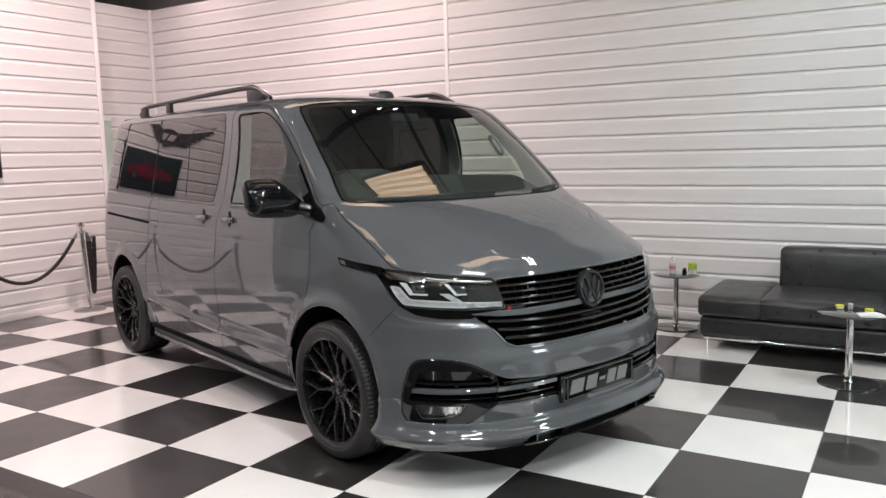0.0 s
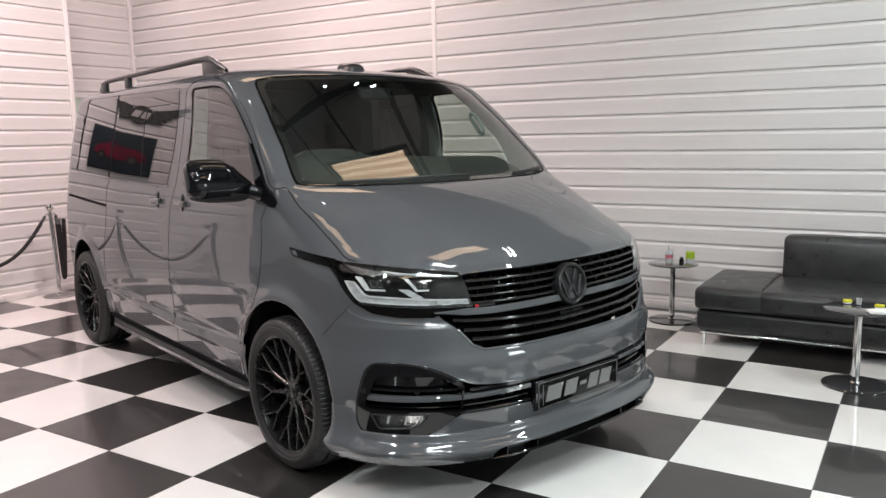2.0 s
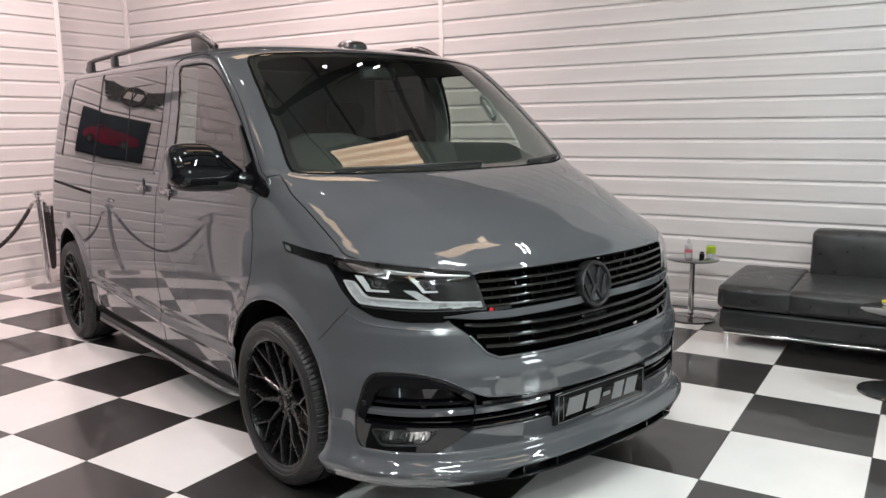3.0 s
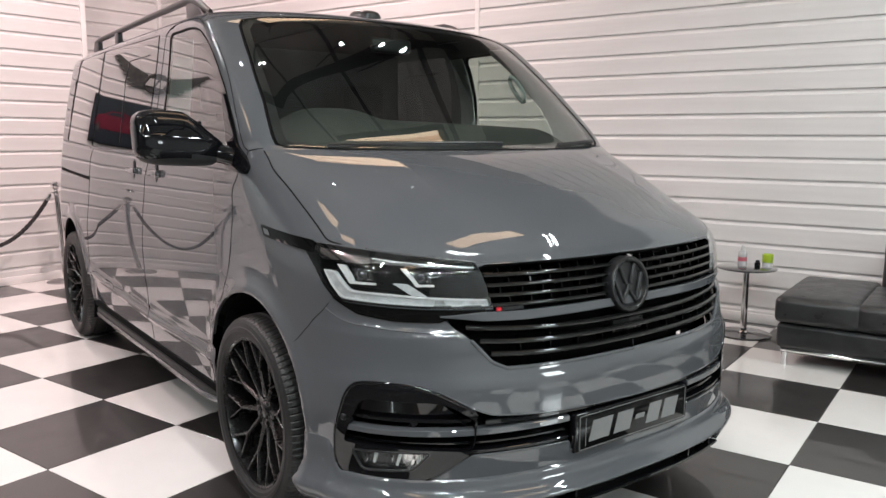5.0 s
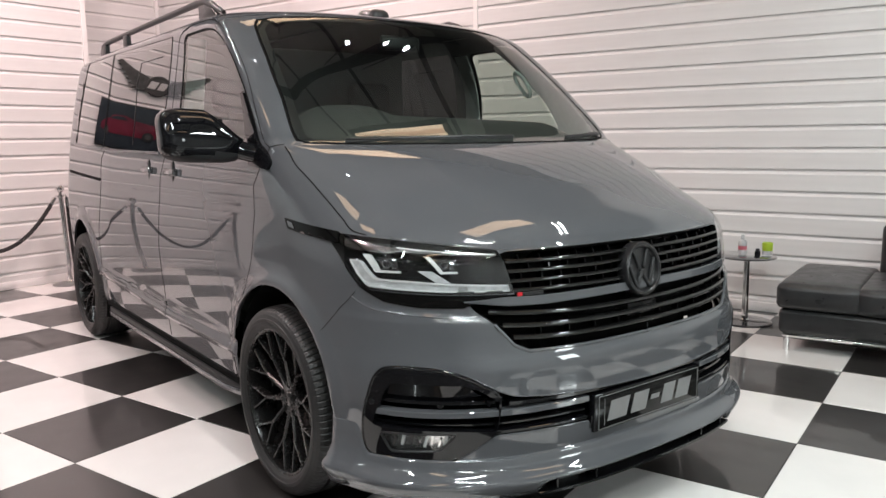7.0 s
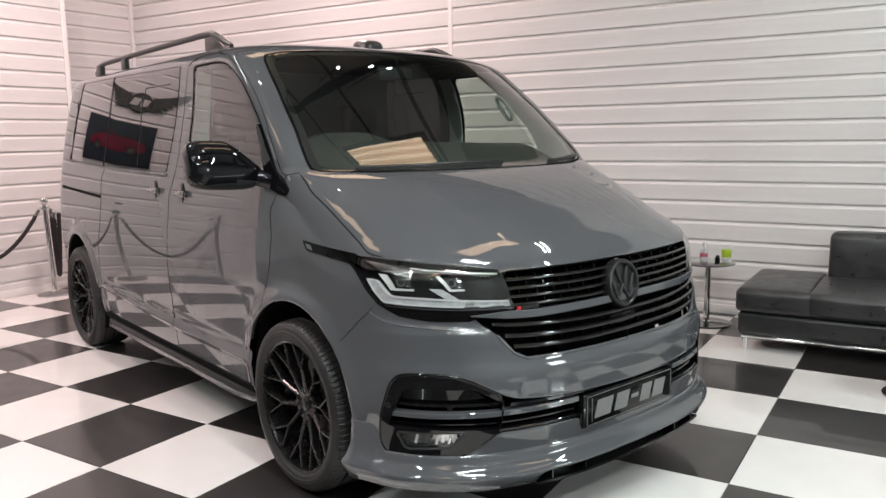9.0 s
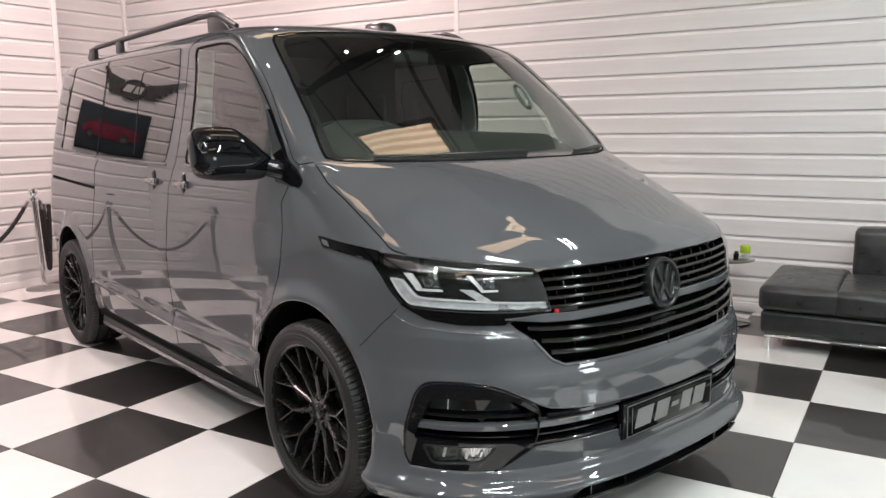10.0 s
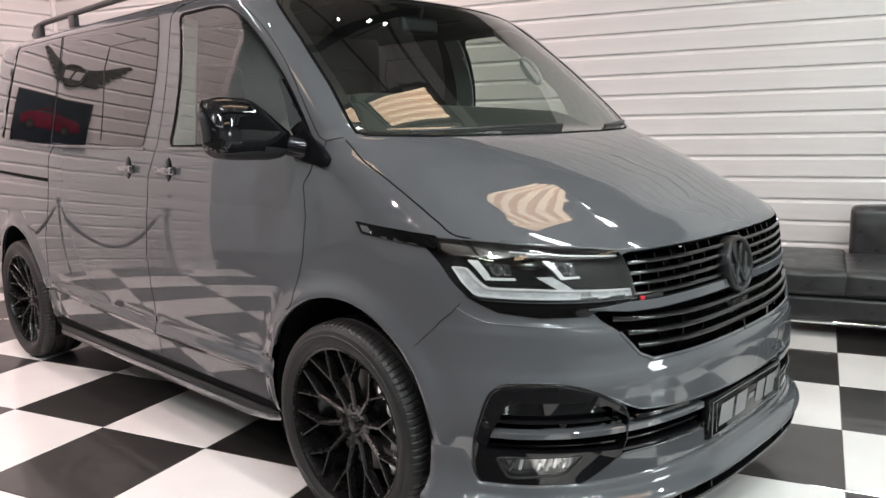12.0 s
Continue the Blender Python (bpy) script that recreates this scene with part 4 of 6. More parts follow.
part("windscreen", patch(WS, 0.001, "both", "windscreen", M["clear_glass"]), None, van, "clear windscreen glass")
ws_inner = [(0.0, 1.279), (0.3, 1.280), (0.6, 1.285), (0.755, 1.300), (0.775, 1.314), (0.752, 1.45), (0.721, 1.62), (0.687, 1.752), (0.659, 1.780), (0.61, 1.790), (0.45, 1.800), (0.25, 1.807), (0.0, 1.810)]
WS_RING = np.concatenate([WS, front_uv(ws_inner)[::-1]])
part("windscreen_edge", patch(WS_RING, -0.002, "both", "windscreen_edge", M["black_satin"]), None, van, "black printed glass edge")
for s in ("right", "left"):
    part("door_window", patch(DG, 0.001, s, "door_window", M["door_glass"]), None, doors[s])
    part("window_seal", patch(DG, 0.0025, s, "window_seal", M["gap"], 0.006, holes=[shrunk(DG, 0.013)]), None, doors[s], "black rubber window seal")
    part("sliding_window", patch(SG, 0.001, s, "sliding_window", M["privacy_glass"]), None, sliders[s], "dark privacy glass")
    part("window_frame", patch(SG, 0.0025, s, "window_frame", M["black_gloss"], 0.006, holes=[shrunk(SG, 0.007)]), None, sliders[s])
    part("quarter_window", patch(QG, 0.001, s, "quarter_window", M["privacy_glass"]), None, van, "dark privacy glass")
    part("quarter_frame", patch(QG, 0.0025, s, "quarter_frame", M["black_gloss"], 0.006, holes=[shrunk(QG, 0.007)]), None, van)
    # black trim up the quarter window's rear edge
    part("rear_trim", patch(side_uv([(-3.245, 1.290), (-3.03, 1.806), (-2.975, 1.806), (-3.19, 1.290)]), 0.004, s, "rear_trim", M["black_gloss"], 0.006), None, van, "gloss black window trim")
    # the inner frame of the opening vent pane in the sliding window
    vent = side_uv([(-1.74, 1.28), (-1.73, 1.60), (-1.69, 1.70), (-1.34, 1.703)])
    P, N = on_body(dense(vent, 0.03, False), 0.003)
    me = strip(P, N, 0.006, 0.004, "vent_frame", M["black_satin"])
    part("vent_frame", me if s == "right" else flipped(me, "vent_frame"), None, sliders[s])

# lining inside the cabin
_lin = _ok & (_c[:, 1] > float(v_of(0.55)))
_lin &= ~((_c[:, 1] < float(v_of(1.265))) & (_c[:, 0] < U_FRONT + 0.1))
_q = _tri[_lin]
_used, _inv = np.unique(_q, return_inverse=True)
part("cabin_lining", skin(_uv[_used], _inv.reshape(-1, 3), -0.014, "both", "cabin_lining", M["headlining"]), None, van, "dark grey cloth cabin lining")

# this trim's pale colour includes the wall's reflection in the windscreen
part("pillar_trim", patch(side_uv([(-0.80, 1.80), (-0.79, 1.765), (-0.645, 1.66), (-0.54, 1.56), (-0.44, 1.468), (-0.375, 1.36), (-0.345, 1.25), (-0.06, 1.25), (-0.188, 1.395), (-0.293, 1.513), (-0.414, 1.622), (-0.545, 1.722), (-0.69, 1.80)]), -0.024, "left", "pillar_trim", M["pillar"], 0.008), None, van, "windscreen pillar trim, paled like the reflection in the glass")
part("pillar_trim", patch(side_uv([(-1.205, 1.22), (-1.170, 1.77), (-1.062, 1.77), (-1.085, 1.22)]), -0.020, "left", "pillar_trim", M["pillar"], 0.006), None, van, "pale grey pillar trim")
def seam(name, line, width=0.0022, parent=van, sides=("right", "left"), mat="gap", offset=0.0012):
    P, N = on_body(dense(line, 0.025, False), offset)
    me = strip(P, N, width, 0.004, name, M[mat])
    for s in sides:
        part(name, me if s == "right" else flipped(me, name), None, parent)


# painted moulding below the side windows
for x0, x1, z0, z1, owners in ((-1.075, -0.16, 1.240, 1.244, doors), (-2.36, -1.30, 1.252, 1.240, sliders), (-3.22, -2.38, 1.275, 1.252, None)):
    P, N = on_body(side_uv([(x0 + (x1 - x0) * t, z0 + (z1 - z0) * t) for t in np.linspace(0, 1, 14)]), 0.0055)
    me = bar(P, N, 0.014, 0.006, "belt_moulding", M["paint"])
    for s in ("right", "left"):
        part("belt_moulding", me if s == "right" else flipped(me, "belt_moulding"), None, owners[s] if owners else van)
seam("windscreen_seal", WS, 0.012, offset=0.0025)
# shut lines between the panels
seam("panel_gap", HOOD_SIDE[11:], 0.0045)
seam("panel_gap", np.concatenate([side_uv([(-0.075, 1.272), (-0.05, 1.278)]), front_uv([(0.835, 1.284)])]))
seam("panel_gap", eased(DOOR[:13], 2))
seam("panel_gap", eased(DOOR[12:18], 2))
seam("panel_gap", side_uv([(-2.56, 0.40), (-2.565, 0.50), (-2.50, 0.76), (-2.42, 0.94), (-2.40, 1.06), (-2.39, 1.20), (-2.30, 1.262)]))
seam("panel_gap", side_uv([(0.490, 0.826), (0.459, 0.796), (0.411, 0.754), (0.372, 0.717), (0.335, 0.682)]), 0.0018)
seam("slide_rail", side_uv([(-3.46, 1.098), (-2.41, 1.074)]), 0.020)
P, N = across([(0.0, 0.951), (0.10, 0.951), (0.25, 0.952), (0.40, 0.954), (0.556, 0.958), (0.70, 0.979), (0.80, 0.994)], 0.0)
part("bonnet_gap", strip(P, N, 0.008, 0.02, "bonnet_gap", M["gap"]), None, van)

# ---- nose: grille ----
def edge_roll(line_uv, radius, name, mat, parent, closed=False, offset=-0.001):
    """A rolled edge along an outline, on both sides of the van."""
    P, N = on_body(dense(line_uv, 0.02, closed), offset)
    bm = bmesh.new()
    tube(bm, [tuple(p) for p in P], radius, 8, closed)
    me = bpy.data.meshes.new(name)
    bm.to_mesh(me)
    bm.free()
    me.materials.append(mat)
    me.polygons.foreach_set("use_smooth", [True] * len(me.polygons))
    part(name, me, None, parent)
    part(name, flipped(me, name), None, parent)


def tilted(N, up=0.45):
    """Normals leaned upwards, for slats that face up a little."""
    N = N + np.array([0, 0, up])
    return N / np.linalg.norm(N, axis=1, keepdims=True)


grille = part("grille", patch(GR, -0.065, "both", "grille", M["gap"], 0.004), None, van, "gloss black slatted grille")
for z, ymax in ((0.918, 0.545), (0.888, 0.541), (0.858, 0.537), (0.829, 0.535)):
    P, N = across([(y, z + 0.004 * (y / 0.5) ** 2) for y in np.linspace(0, ymax, 16)], 0.001)
    part("slat", bar(P, tilted(N, 0.18), 0.0130, 0.034, "slat", M["slat"]), None, grille)
for z, ymax in ((0.754, 0.605), (0.717, 0.575), (0.680, 0.545)):
    P, N = across([(y, z + 0.010 * (y / 0.5) ** 3) for y in np.linspace(0, ymax, 16)], 0.001)
    part("slat", bar(P, tilted(N, 0.18), 0.0165, 0.036, "slat", M["slat"]), None, grille)
edge_roll(GR[:5], 0.006, "bumper_edge", M["paint"], bumper, offset=-0.002)
edge_roll(front_uv([(y, np.interp(y, LEDGE_Y, LEDGE_Z) - 0.003) for y in np.linspace(0.893, 0.632, 24)]), 0.0026, "bumper_ledge", M["paint"], bumper, offset=-0.0012)
edge_roll(front_uv(hood_edge), 0.003, "bonnet_edge", M["paint"], hood)
# small upright fins between the upper slats
for row, z in enumerate((0.934, 0.903, 0.873, 0.843)):
    for k in range(14):
        y = -0.49 + 0.075 * k + 0.03 * (row % 2)
        if abs(y) < 0.10 or abs(y) > 0.52:
            continue
        P, N = on_body(front_uv([(abs(y), z - 0.012), (abs(y), z), (abs(y), z + 0.012)]), -0.022)
        me = strip(P, N, 0.006, 0.03, "fin", M["piano"])
        part("fin", me if y < 0 else flipped(me, "fin"), None, grille)
for z, in ((0.735,), (0.698,)):
    for k in range(9):
        y = -0.44 + 0.11 * k
        P, N = on_body(front_uv([(abs(y), z - 0.014), (abs(y), z), (abs(y), z + 0.014)]), -0.028)
        me = strip(P, N, 0.005, 0.025, "fin", M["piano"])
        part("fin", me if y < 0 else flipped(me, "fin"), None, grille)
P, N = across([(y, 0.797 + 0.008 * max(0, (y - 0.45) / 0.2)) for y in np.linspace(0, 0.672, 24)], 0.006)
w = 0.028 - 0.024 * np.clip((np.abs(P[:, 1]) - 0.56) / 0.11, 0, 1)
part("grille_bar", strip(P, N, w, 0.045, "grille_bar", M["paint"]), None, van, "body-coloured bar across the grille")
bm = bmesh.new()
box(bm, (0.80, -0.075, 0.690), (0.893, 0.075, 0.742), 0.008, 2)
part("sensor_panel", bm, M["piano"], grille, "gloss black sensor cover")
# red accent beside the grille
P, N = on_body(front_uv([(0.516, 0.8195), (0.502, 0.8195)]), 0.003)
part("accent", strip(P, N, 0.011, 0.006, "accent", M["red"]), None, grille, "small red accent plate")
P, N = on_body(front_uv([(0.498, 0.8195), (0.43, 0.8195)]), 0.002)
part("accent_plate", strip(P, N, 0.010, 0.006, "accent_plate", M["black_satin"]), None, grille)

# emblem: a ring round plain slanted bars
em = Matrix.Translation((0.876, 0, 0.848)) @ Matrix.Rotation(radians(90 - 8), 4, "Y")
bm = bmesh.new()
lathe(bm, [(0.0, 0.006), (0.070, 0.006), (0.074, 0.010), (0.076, 0.020), (0.081, 0.024), (0.088, 0.022), (0.092, 0.014), (0.092, -0.02), (0.0, -0.02)], 48, em)
emblem = part("emblem", bm, M["black_satin"], van, "round satin black emblem")
for x0, y0, x1, y1 in ((0.060, 0.034, 0.006, 0.012), (0.060, -0.034, 0.006, -0.012), (0.028, 0.066, -0.058, 0.032), (0.028, -0.066, -0.058, -0.032), (-0.008, 0.0, -0.058, 0.030), (-0.008, 0.0, -0.058, -0.030)):
    bm = bmesh.new()
    d = Vector((x1 - x0, y1 - y0, 0))
    box(bm, (-d.length / 2 - 0.004, -0.007, 0.004), (d.length / 2 + 0.004, 0.007, 0.016), 0.003, 1)
    mm = em @ Matrix.Translation(((x0 + x1) / 2, (y0 + y1) / 2, 0)) @ Matrix.Rotation(math.atan2(d.y, d.x), 4, "Z")
    # the emblem's own x axis points down the nose
    bmesh.ops.transform(bm, matrix=em @ Matrix.Rotation(math.pi, 4, "Z") @ em.inverted() @ mm, verts=bm.verts)
    part("emblem_bar", bm, M["black_plastic"], emblem)

# ---- nose: headlamps ----
GUIDE = rounded([(0.893, 0.926), (0.887, 0.882), (0.874, 0.845), (0.70, 0.834), (0.532, 0.830), (0.538, 0.851), (0.64, 0.857), (0.70, 0.861), (0.790, 0.868), (0.860, 0.871), (0.870, 0.893), (0.879, 0.926)], [0.004, 0.01, 0.008, 0.02, 0.004, 0.004, 0.02, 0.02, 0.02, 0.008, 0.01, 0.004])
ARROW = [(0.700, 0.862), (0.745, 0.899), (0.778, 0.900), (0.738, 0.864)]
TOP_STRIP = [(0.900, 0.998), (0.82, 0.987), (0.70, 0.969), (0.562, 0.953), (0.561, 0.944), (0.70, 0.955), (0.80, 0.964), (0.83, 0.956), (0.890, 0.962)]
for s in ("right", "left"):
    lamp_body = part("headlamp", patch(HL, -0.060, s, "headlamp", M["piano"], 0.004), None, van, "clear headlamp with black inside")
    part("lamp_wall", patch(HL, 0.0, s, "lamp_wall", M["black_gloss"], 0.058, holes=[shrunk(HL, 0.006)]), None, lamp_body)
    part("light_guide", patch(front_uv(GUIDE), -0.014, s, "light_guide", M["guide_core"], 0.012, 0.02), None, lamp_body, "white light guide")
    part("guide_rim", patch(front_uv(GUIDE), -0.011, s, "guide_rim", M["drl"], 0.012, 0.02, holes=[shrunk(front_uv(GUIDE), 0.0055)]), None, lamp_body, "bright rim of the light guide")
    part("arrow", patch(front_uv(ARROW), -0.016, s, "arrow", M["guide_core"], 0.008, 0.02), None, lamp_body, "silver reflector")
    part("upper_strip", patch(front_uv(TOP_STRIP), -0.020, s, "upper_strip", M["lamp_silver"], 0.008, 0.02), None, lamp_body, "silver reflector strip")
    part("upper_guide", patch(front_uv([(0.80, 0.974), (0.70, 0.961), (0.562, 0.949), (0.561, 0.945), (0.70, 0.956), (0.80, 0.968)]), -0.010, s, "upper_guide", M["drl"], 0.006, 0.02), None, lamp_body, "thin white light guide")
    part("turn_signal", patch(front_uv([(0.893, 0.992), (0.845, 0.984), (0.838, 0.962), (0.888, 0.956)]), -0.012, s, "turn_signal", M["chrome"], 0.006, 0.02), None, lamp_body, "chrome turn signal reflector")
    for y0, y1, k in ((0.872, 0.818, 0.012), (0.752, 0.684, 0.026)):
        ell = [(y0, 0.948), (y0 - k, 0.890), (y1 - 0.004, 0.891), (y1 - 0.002, 0.8975), (y0 - k - 0.007, 0.8980), (y0 - 0.013, 0.948)]
        part("projector_frame", patch(front_uv(ell), -0.018, s, "projector_frame", M["drl"], 0.012, 0.012), None, lamp_body, "bright reflector edge")
        part("projector_box", patch(front_uv([(y0 - 0.018, 0.946), (y1, 0.942), (y1 + 0.002, 0.901), (y0 - k - 0.010, 0.902)]), -0.034, s, "projector_box", M["handle"], 0.008, 0.015), None, lamp_body)
        P, N = on_body(front_uv([((y0 + y1) / 2 - 0.008, 0.921)]), -0.032)
        bm = bmesh.new()
        c, n = Vector(P[0]), Vector(N[0])
        if s == "left":
            c.y, n.y = -c.y, -n.y
        m = Matrix.Translation(c) @ Vector((1, n.y * 0.4, 0.0)).to_track_quat("Z", "Y").to_matrix().to_4x4()
        lathe(bm, [(0.0, 0.012), (0.010, 0.010), (0.016, 0.004), (0.019, -0.004), (0.021, -0.02)], 20, m)
        part("projector", bm, M["table_glass"], lamp_body, "lens of the projector")
    part("lamp_cover", patch(HL, 0.001, s, "lamp_cover", M["lens_thin"]), None, lamp_body, "clear cover")
    # black piece below the lamp, and the side marker behind it
    low = front_uv([(0.884, 0.846), (0.866, 0.837), (0.70, 0.826), (0.55, 0.823), (0.55, 0.811), (0.640, 0.803), (0.672, 0.786), (0.774, 0.788), (0.843, 0.803), (0.868, 0.826)])
    part("lamp_skirt", patch(low, 0.002, s, "lamp_skirt", M["piano"], 0.02), None, van, "gloss black trim below the lamp")
    mk = side_uv(rounded([(0.095, 1.032), (0.122, 0.996), (0.402, 0.970), (0.392, 1.004)], 0.006))
    marker = part("side_marker", patch(mk, 0.006, s, "side_marker", M["piano"], 0.012, 0.012), None, van, "gloss black side marker strip")
    part("marker_badge", patch(side_uv([(0.118, 1.022), (0.130, 1.004), (0.168, 0.999), (0.152, 1.018)]), 0.0075, s, "marker_badge", M["handle"], 0.003, 0.02), None, marker, "small silver badge")

# ---- nose: lower intake, fog lamps, plate, lip ----
intake = part("intake", patch(IN, -0.055, "both", "intake", M["black_gloss"], 0.004), None, van, "black lower intake")
VENT = vent_uv([(0.590, 0.430), (0.590, 0.520), (0.68, 0.576), (0.72, 0.594), (0.76, 0.606), (0.80, 0.609)], [(0.80, 0.300), (0.72, 0.308), (0.688, 0.321), (0.605, 0.394)], 0.003)
VENT = eased(VENT, 2)
VENT_IN = front_uv(rounded([(0.5915, 0.436), (0.5915, 0.498), (0.665, 0.544), (0.70, 0.557), (0.842, 0.560), (0.856, 0.545), (0.858, 0.418), (0.70, 0.414), (0.600, 0.408)], [0.002, 0.004, 0.02, 0.02, 0.012, 0.012, 0.006, 0.01, 0.004]))
FOG = rounded([(0.848, 0.400), (0.700, 0.406), (0.735, 0.350), (0.826, 0.338)], 0.012)
for s in ("right", "left"):
    fr = part("intake_surround", patch(VENT, 0.003, s, "intake_surround", M["black_gloss"], 0.030, 0.025, holes=[VENT_IN, front_uv(FOG)]), None, van, "gloss black intake surround")
    if s == "right":
        edge_roll(VENT[6:-6], 0.006, "surround_edge", M["black_gloss"], fr, offset=0.0)
        edge_roll(IN, 0.003, "bumper_edge", M["paint"], bumper)
    fog = part("fog_lamp", patch(front_uv(FOG), -0.022, s, "fog_lamp", M["lamp_silver"], 0.004, 0.02), None, van, "clear fog lamp")
    part("fog_cover", patch(front_uv(FOG), 0.0, s, "fog_cover", M["lens_thin"]), None, fog)
    for k in range(8):
        y = 0.827 - 0.0145 * k
        lo = 0.350 + 0.006 * (k % 3)
        P, N = on_body(front_uv([(y, lo), (y - 0.004 + 0.003 * (k % 2), lo + 0.030 + 0.008 * ((k * 5) % 3) / 2)]), -0.010 - 0.004 * (k % 2))
        me = strip(P, N, 0.009, 0.008, "fog_reflector", M["drl"] if k % 3 == 1 else M["chrome"])
        part("fog_reflector", me if s == "right" else flipped(me, "fog_reflector"), None, fog)
    P, N = on_body(dense(front_uv(FOG), 0.02), 0.004)
    P, N = np.concatenate([P, P[:1]]), np.concatenate([N, N[:1]])
    me = strip(P, N, 0.006, 0.006, "fog_frame", M["black_satin"])
    part("fog_frame", me if s == "right" else flipped(me, "fog_frame"), None, fog)
    P, N = on_body(np.concatenate([side_uv([(0.572, 0.494)]), front_uv([(0.740, 0.488)])]), 0.004)
    for k in range(2):
        bm = bmesh.new()
        c, n = Vector(P[k]), Vector(N[k])
        if k == 1:
            c -= n * 0.03
        if s == "left":
            c.y, n.y = -c.y, -n.y
        lathe(bm, [(0.0, 0.002), (0.006, 0.002), (0.0075, 0.0), (0.009, 0.0), (0.010, 0.002), (0.011, -0.004)], 18, Matrix.Translation(c) @ n.to_track_quat("Z", "Y").to_matrix().to_4x4())
        part("parking_sensor", bm, M["black_satin"], fr)
# blank above the bars, leaning back towards its foot
for s in ("right", "left"):
    hi_line, _ = on_body(front_uv([(y, 0.560 - 0.9 * max(0, 0.70 - y)) for y in np.linspace(0.858, 0.615, 20)]), -0.010)
    lo_line, _ = on_body(front_uv([(y, 0.500) for y in np.linspace(0.858, 0.600, 20)]), -0.034)
    me = mesh_of("vent_blank", np.concatenate([hi_line, lo_line]), [(i, i + 1, 21 + i, 20 + i) for i in range(19)], M["black_gloss"], smooth=True)
    part("vent_blank", me if s == "right" else flipped(me, "vent_blank"), None, intake, "gloss black blank in the side vent")
# bars across the intake, body-coloured and black
for y0, y1, z0, z1, w, mat, off, nm in ((0.860, 0.285, 0.463, 0.465, 0.019, "paint", 0.0, "intake_bar"), (0.86, 0.60, 0.499, 0.497, 0.012, "black_gloss", -0.02, "intake_slat"), (0.86, 0.285, 0.425, 0.424, 0.008, "black_gloss", -0.02, "intake_slat"), (0.62, 0.285, 0.403, 0.402, 0.010, "black_gloss", -0.004, "intake_slat")):
    P, N = on_body(front_uv([(y0 + (y1 - y0) * t, z0 + (z1 - z0) * t) for t in np.linspace(0, 1, 16)]), off)
    me = strip(P, N, w, 0.03, nm, M[mat])
    part(nm, me, None, intake)
    part(nm, flipped(me, nm), None, intake)
P, N = across([(y, 0.487 + 0.009 * y) for y in np.linspace(0, 0.56, 16)], -0.004)
part("intake_lip", strip(P, N, 0.014, 0.04, "intake_lip", M["black_gloss"]), None, intake)
# plate holder and plate, with plain bars for its characters
bm = bmesh.new()
box(bm, (0.905, -0.278, 0.346), (0.934, 0.278, 0.474), 0.006, 2)
plate = part("show_plate", bm, M["black_gloss"], van, "black show plate with grey lettering bars")
bm = bmesh.new()
box(bm, (0.930, -0.262, 0.354), (0.938, 0.262, 0.466), 0.004, 2)
part("plate_face", bm, M["piano"], plate)
for y0, y1, z0, z1 in ((-0.262, 0.262, 0.4635, 0.4650), (-0.262, 0.262, 0.3550, 0.3565), (-0.262, -0.2605, 0.358, 0.462), (0.2605, 0.262, 0.358, 0.462), (-0.236, -0.2340, 0.365, 0.455)):
    bm = bmesh.new()
    box(bm, (0.936, y0, z0), (0.9386, y1, z1))
    part("plate_border", bm, M["plate_grey"], plate)
for y0, y1 in ((-0.212, -0.118), (-0.096, -0.018), (0.0, 0.045), (0.062, 0.126), (0.142, 0.214)):
    bm = bmesh.new()
    dash = y0 == 0.0
    box(bm, (0.936, y0, 0.402 if dash else 0.376), (0.9386, y1, 0.418 if dash else 0.442))
    for v in bm.verts:
        v.co.y += 0.30 * (v.co.z - 0.409)
    part("plate_bar", bm, M["plate_grey"], plate)


def lip_mesh():
    """The body-coloured lip swept round the nose, higher towards the wheels."""
    us = np.linspace(0, float(side_uv((0.405, 0.30))[0]), 110)
    vv = np.full_like(us, float(v_of(0.32)))
    P = surface(us, vv)
    N = normal(us, vv) * OUT
    N[0, 1] = 0
    N[:, 2] = 0
    N /= np.linalg.norm(N, axis=1, keepdims=True)
    y = np.abs(P[:, 1])
    rise = np.clip((0.548 - P[:, 0]) / 0.045, 0, 1)
    rise = 0.098 * rise * rise * (3 - 2 * rise)
    mid = np.clip((0.50 - y) / 0.05, 0, 1)
    rings = []
    for off, z, up, m in ((-0.012, 0.322, 1.0, 0), (0.006, 0.319, 1.0, 0), (0.010, 0.311, 0.97, 0), (0.011, 0.298, 0.72, 0), (0.016, 0.284, 0.34, 0), (0.036, 0.268, 0.08, 0), (0.050, 0.258, 0.05, 0), (0.053, 0.250, 0.02, 0), (0.050, 0.238, 0.0, 0.2), (0.034, 0.203, 0.0, 1), (-0.08, 0.198, 0.0, 1)):
        q = P + N * off
        q[:, 2] = z + rise * up + m * mid * 0.038
        rings.append(q)
    full = [np.concatenate([r[:0:-1] * [1, -1, 1], r]) for r in rings]
    k = len(full[0])
    verts = np.concatenate(full)
    faces = [(a * k + i, a * k + i + 1, (a + 1) * k + i + 1, (a + 1) * k + i) for a in range(len(full) - 1) for i in range(k - 1)]
    me = mesh_of("front_lip", verts, faces, M["paint"], smooth=True)
    bm = bmesh.new()
    bm.from_mesh(me)
    bmesh.ops.recalc_face_normals(bm, faces=bm.faces)
    if sum(f.normal.x for f in bm.faces) < 0:
        bmesh.ops.reverse_faces(bm, faces=bm.faces)
    bm.to_mesh(me)
    bm.free()
    return me


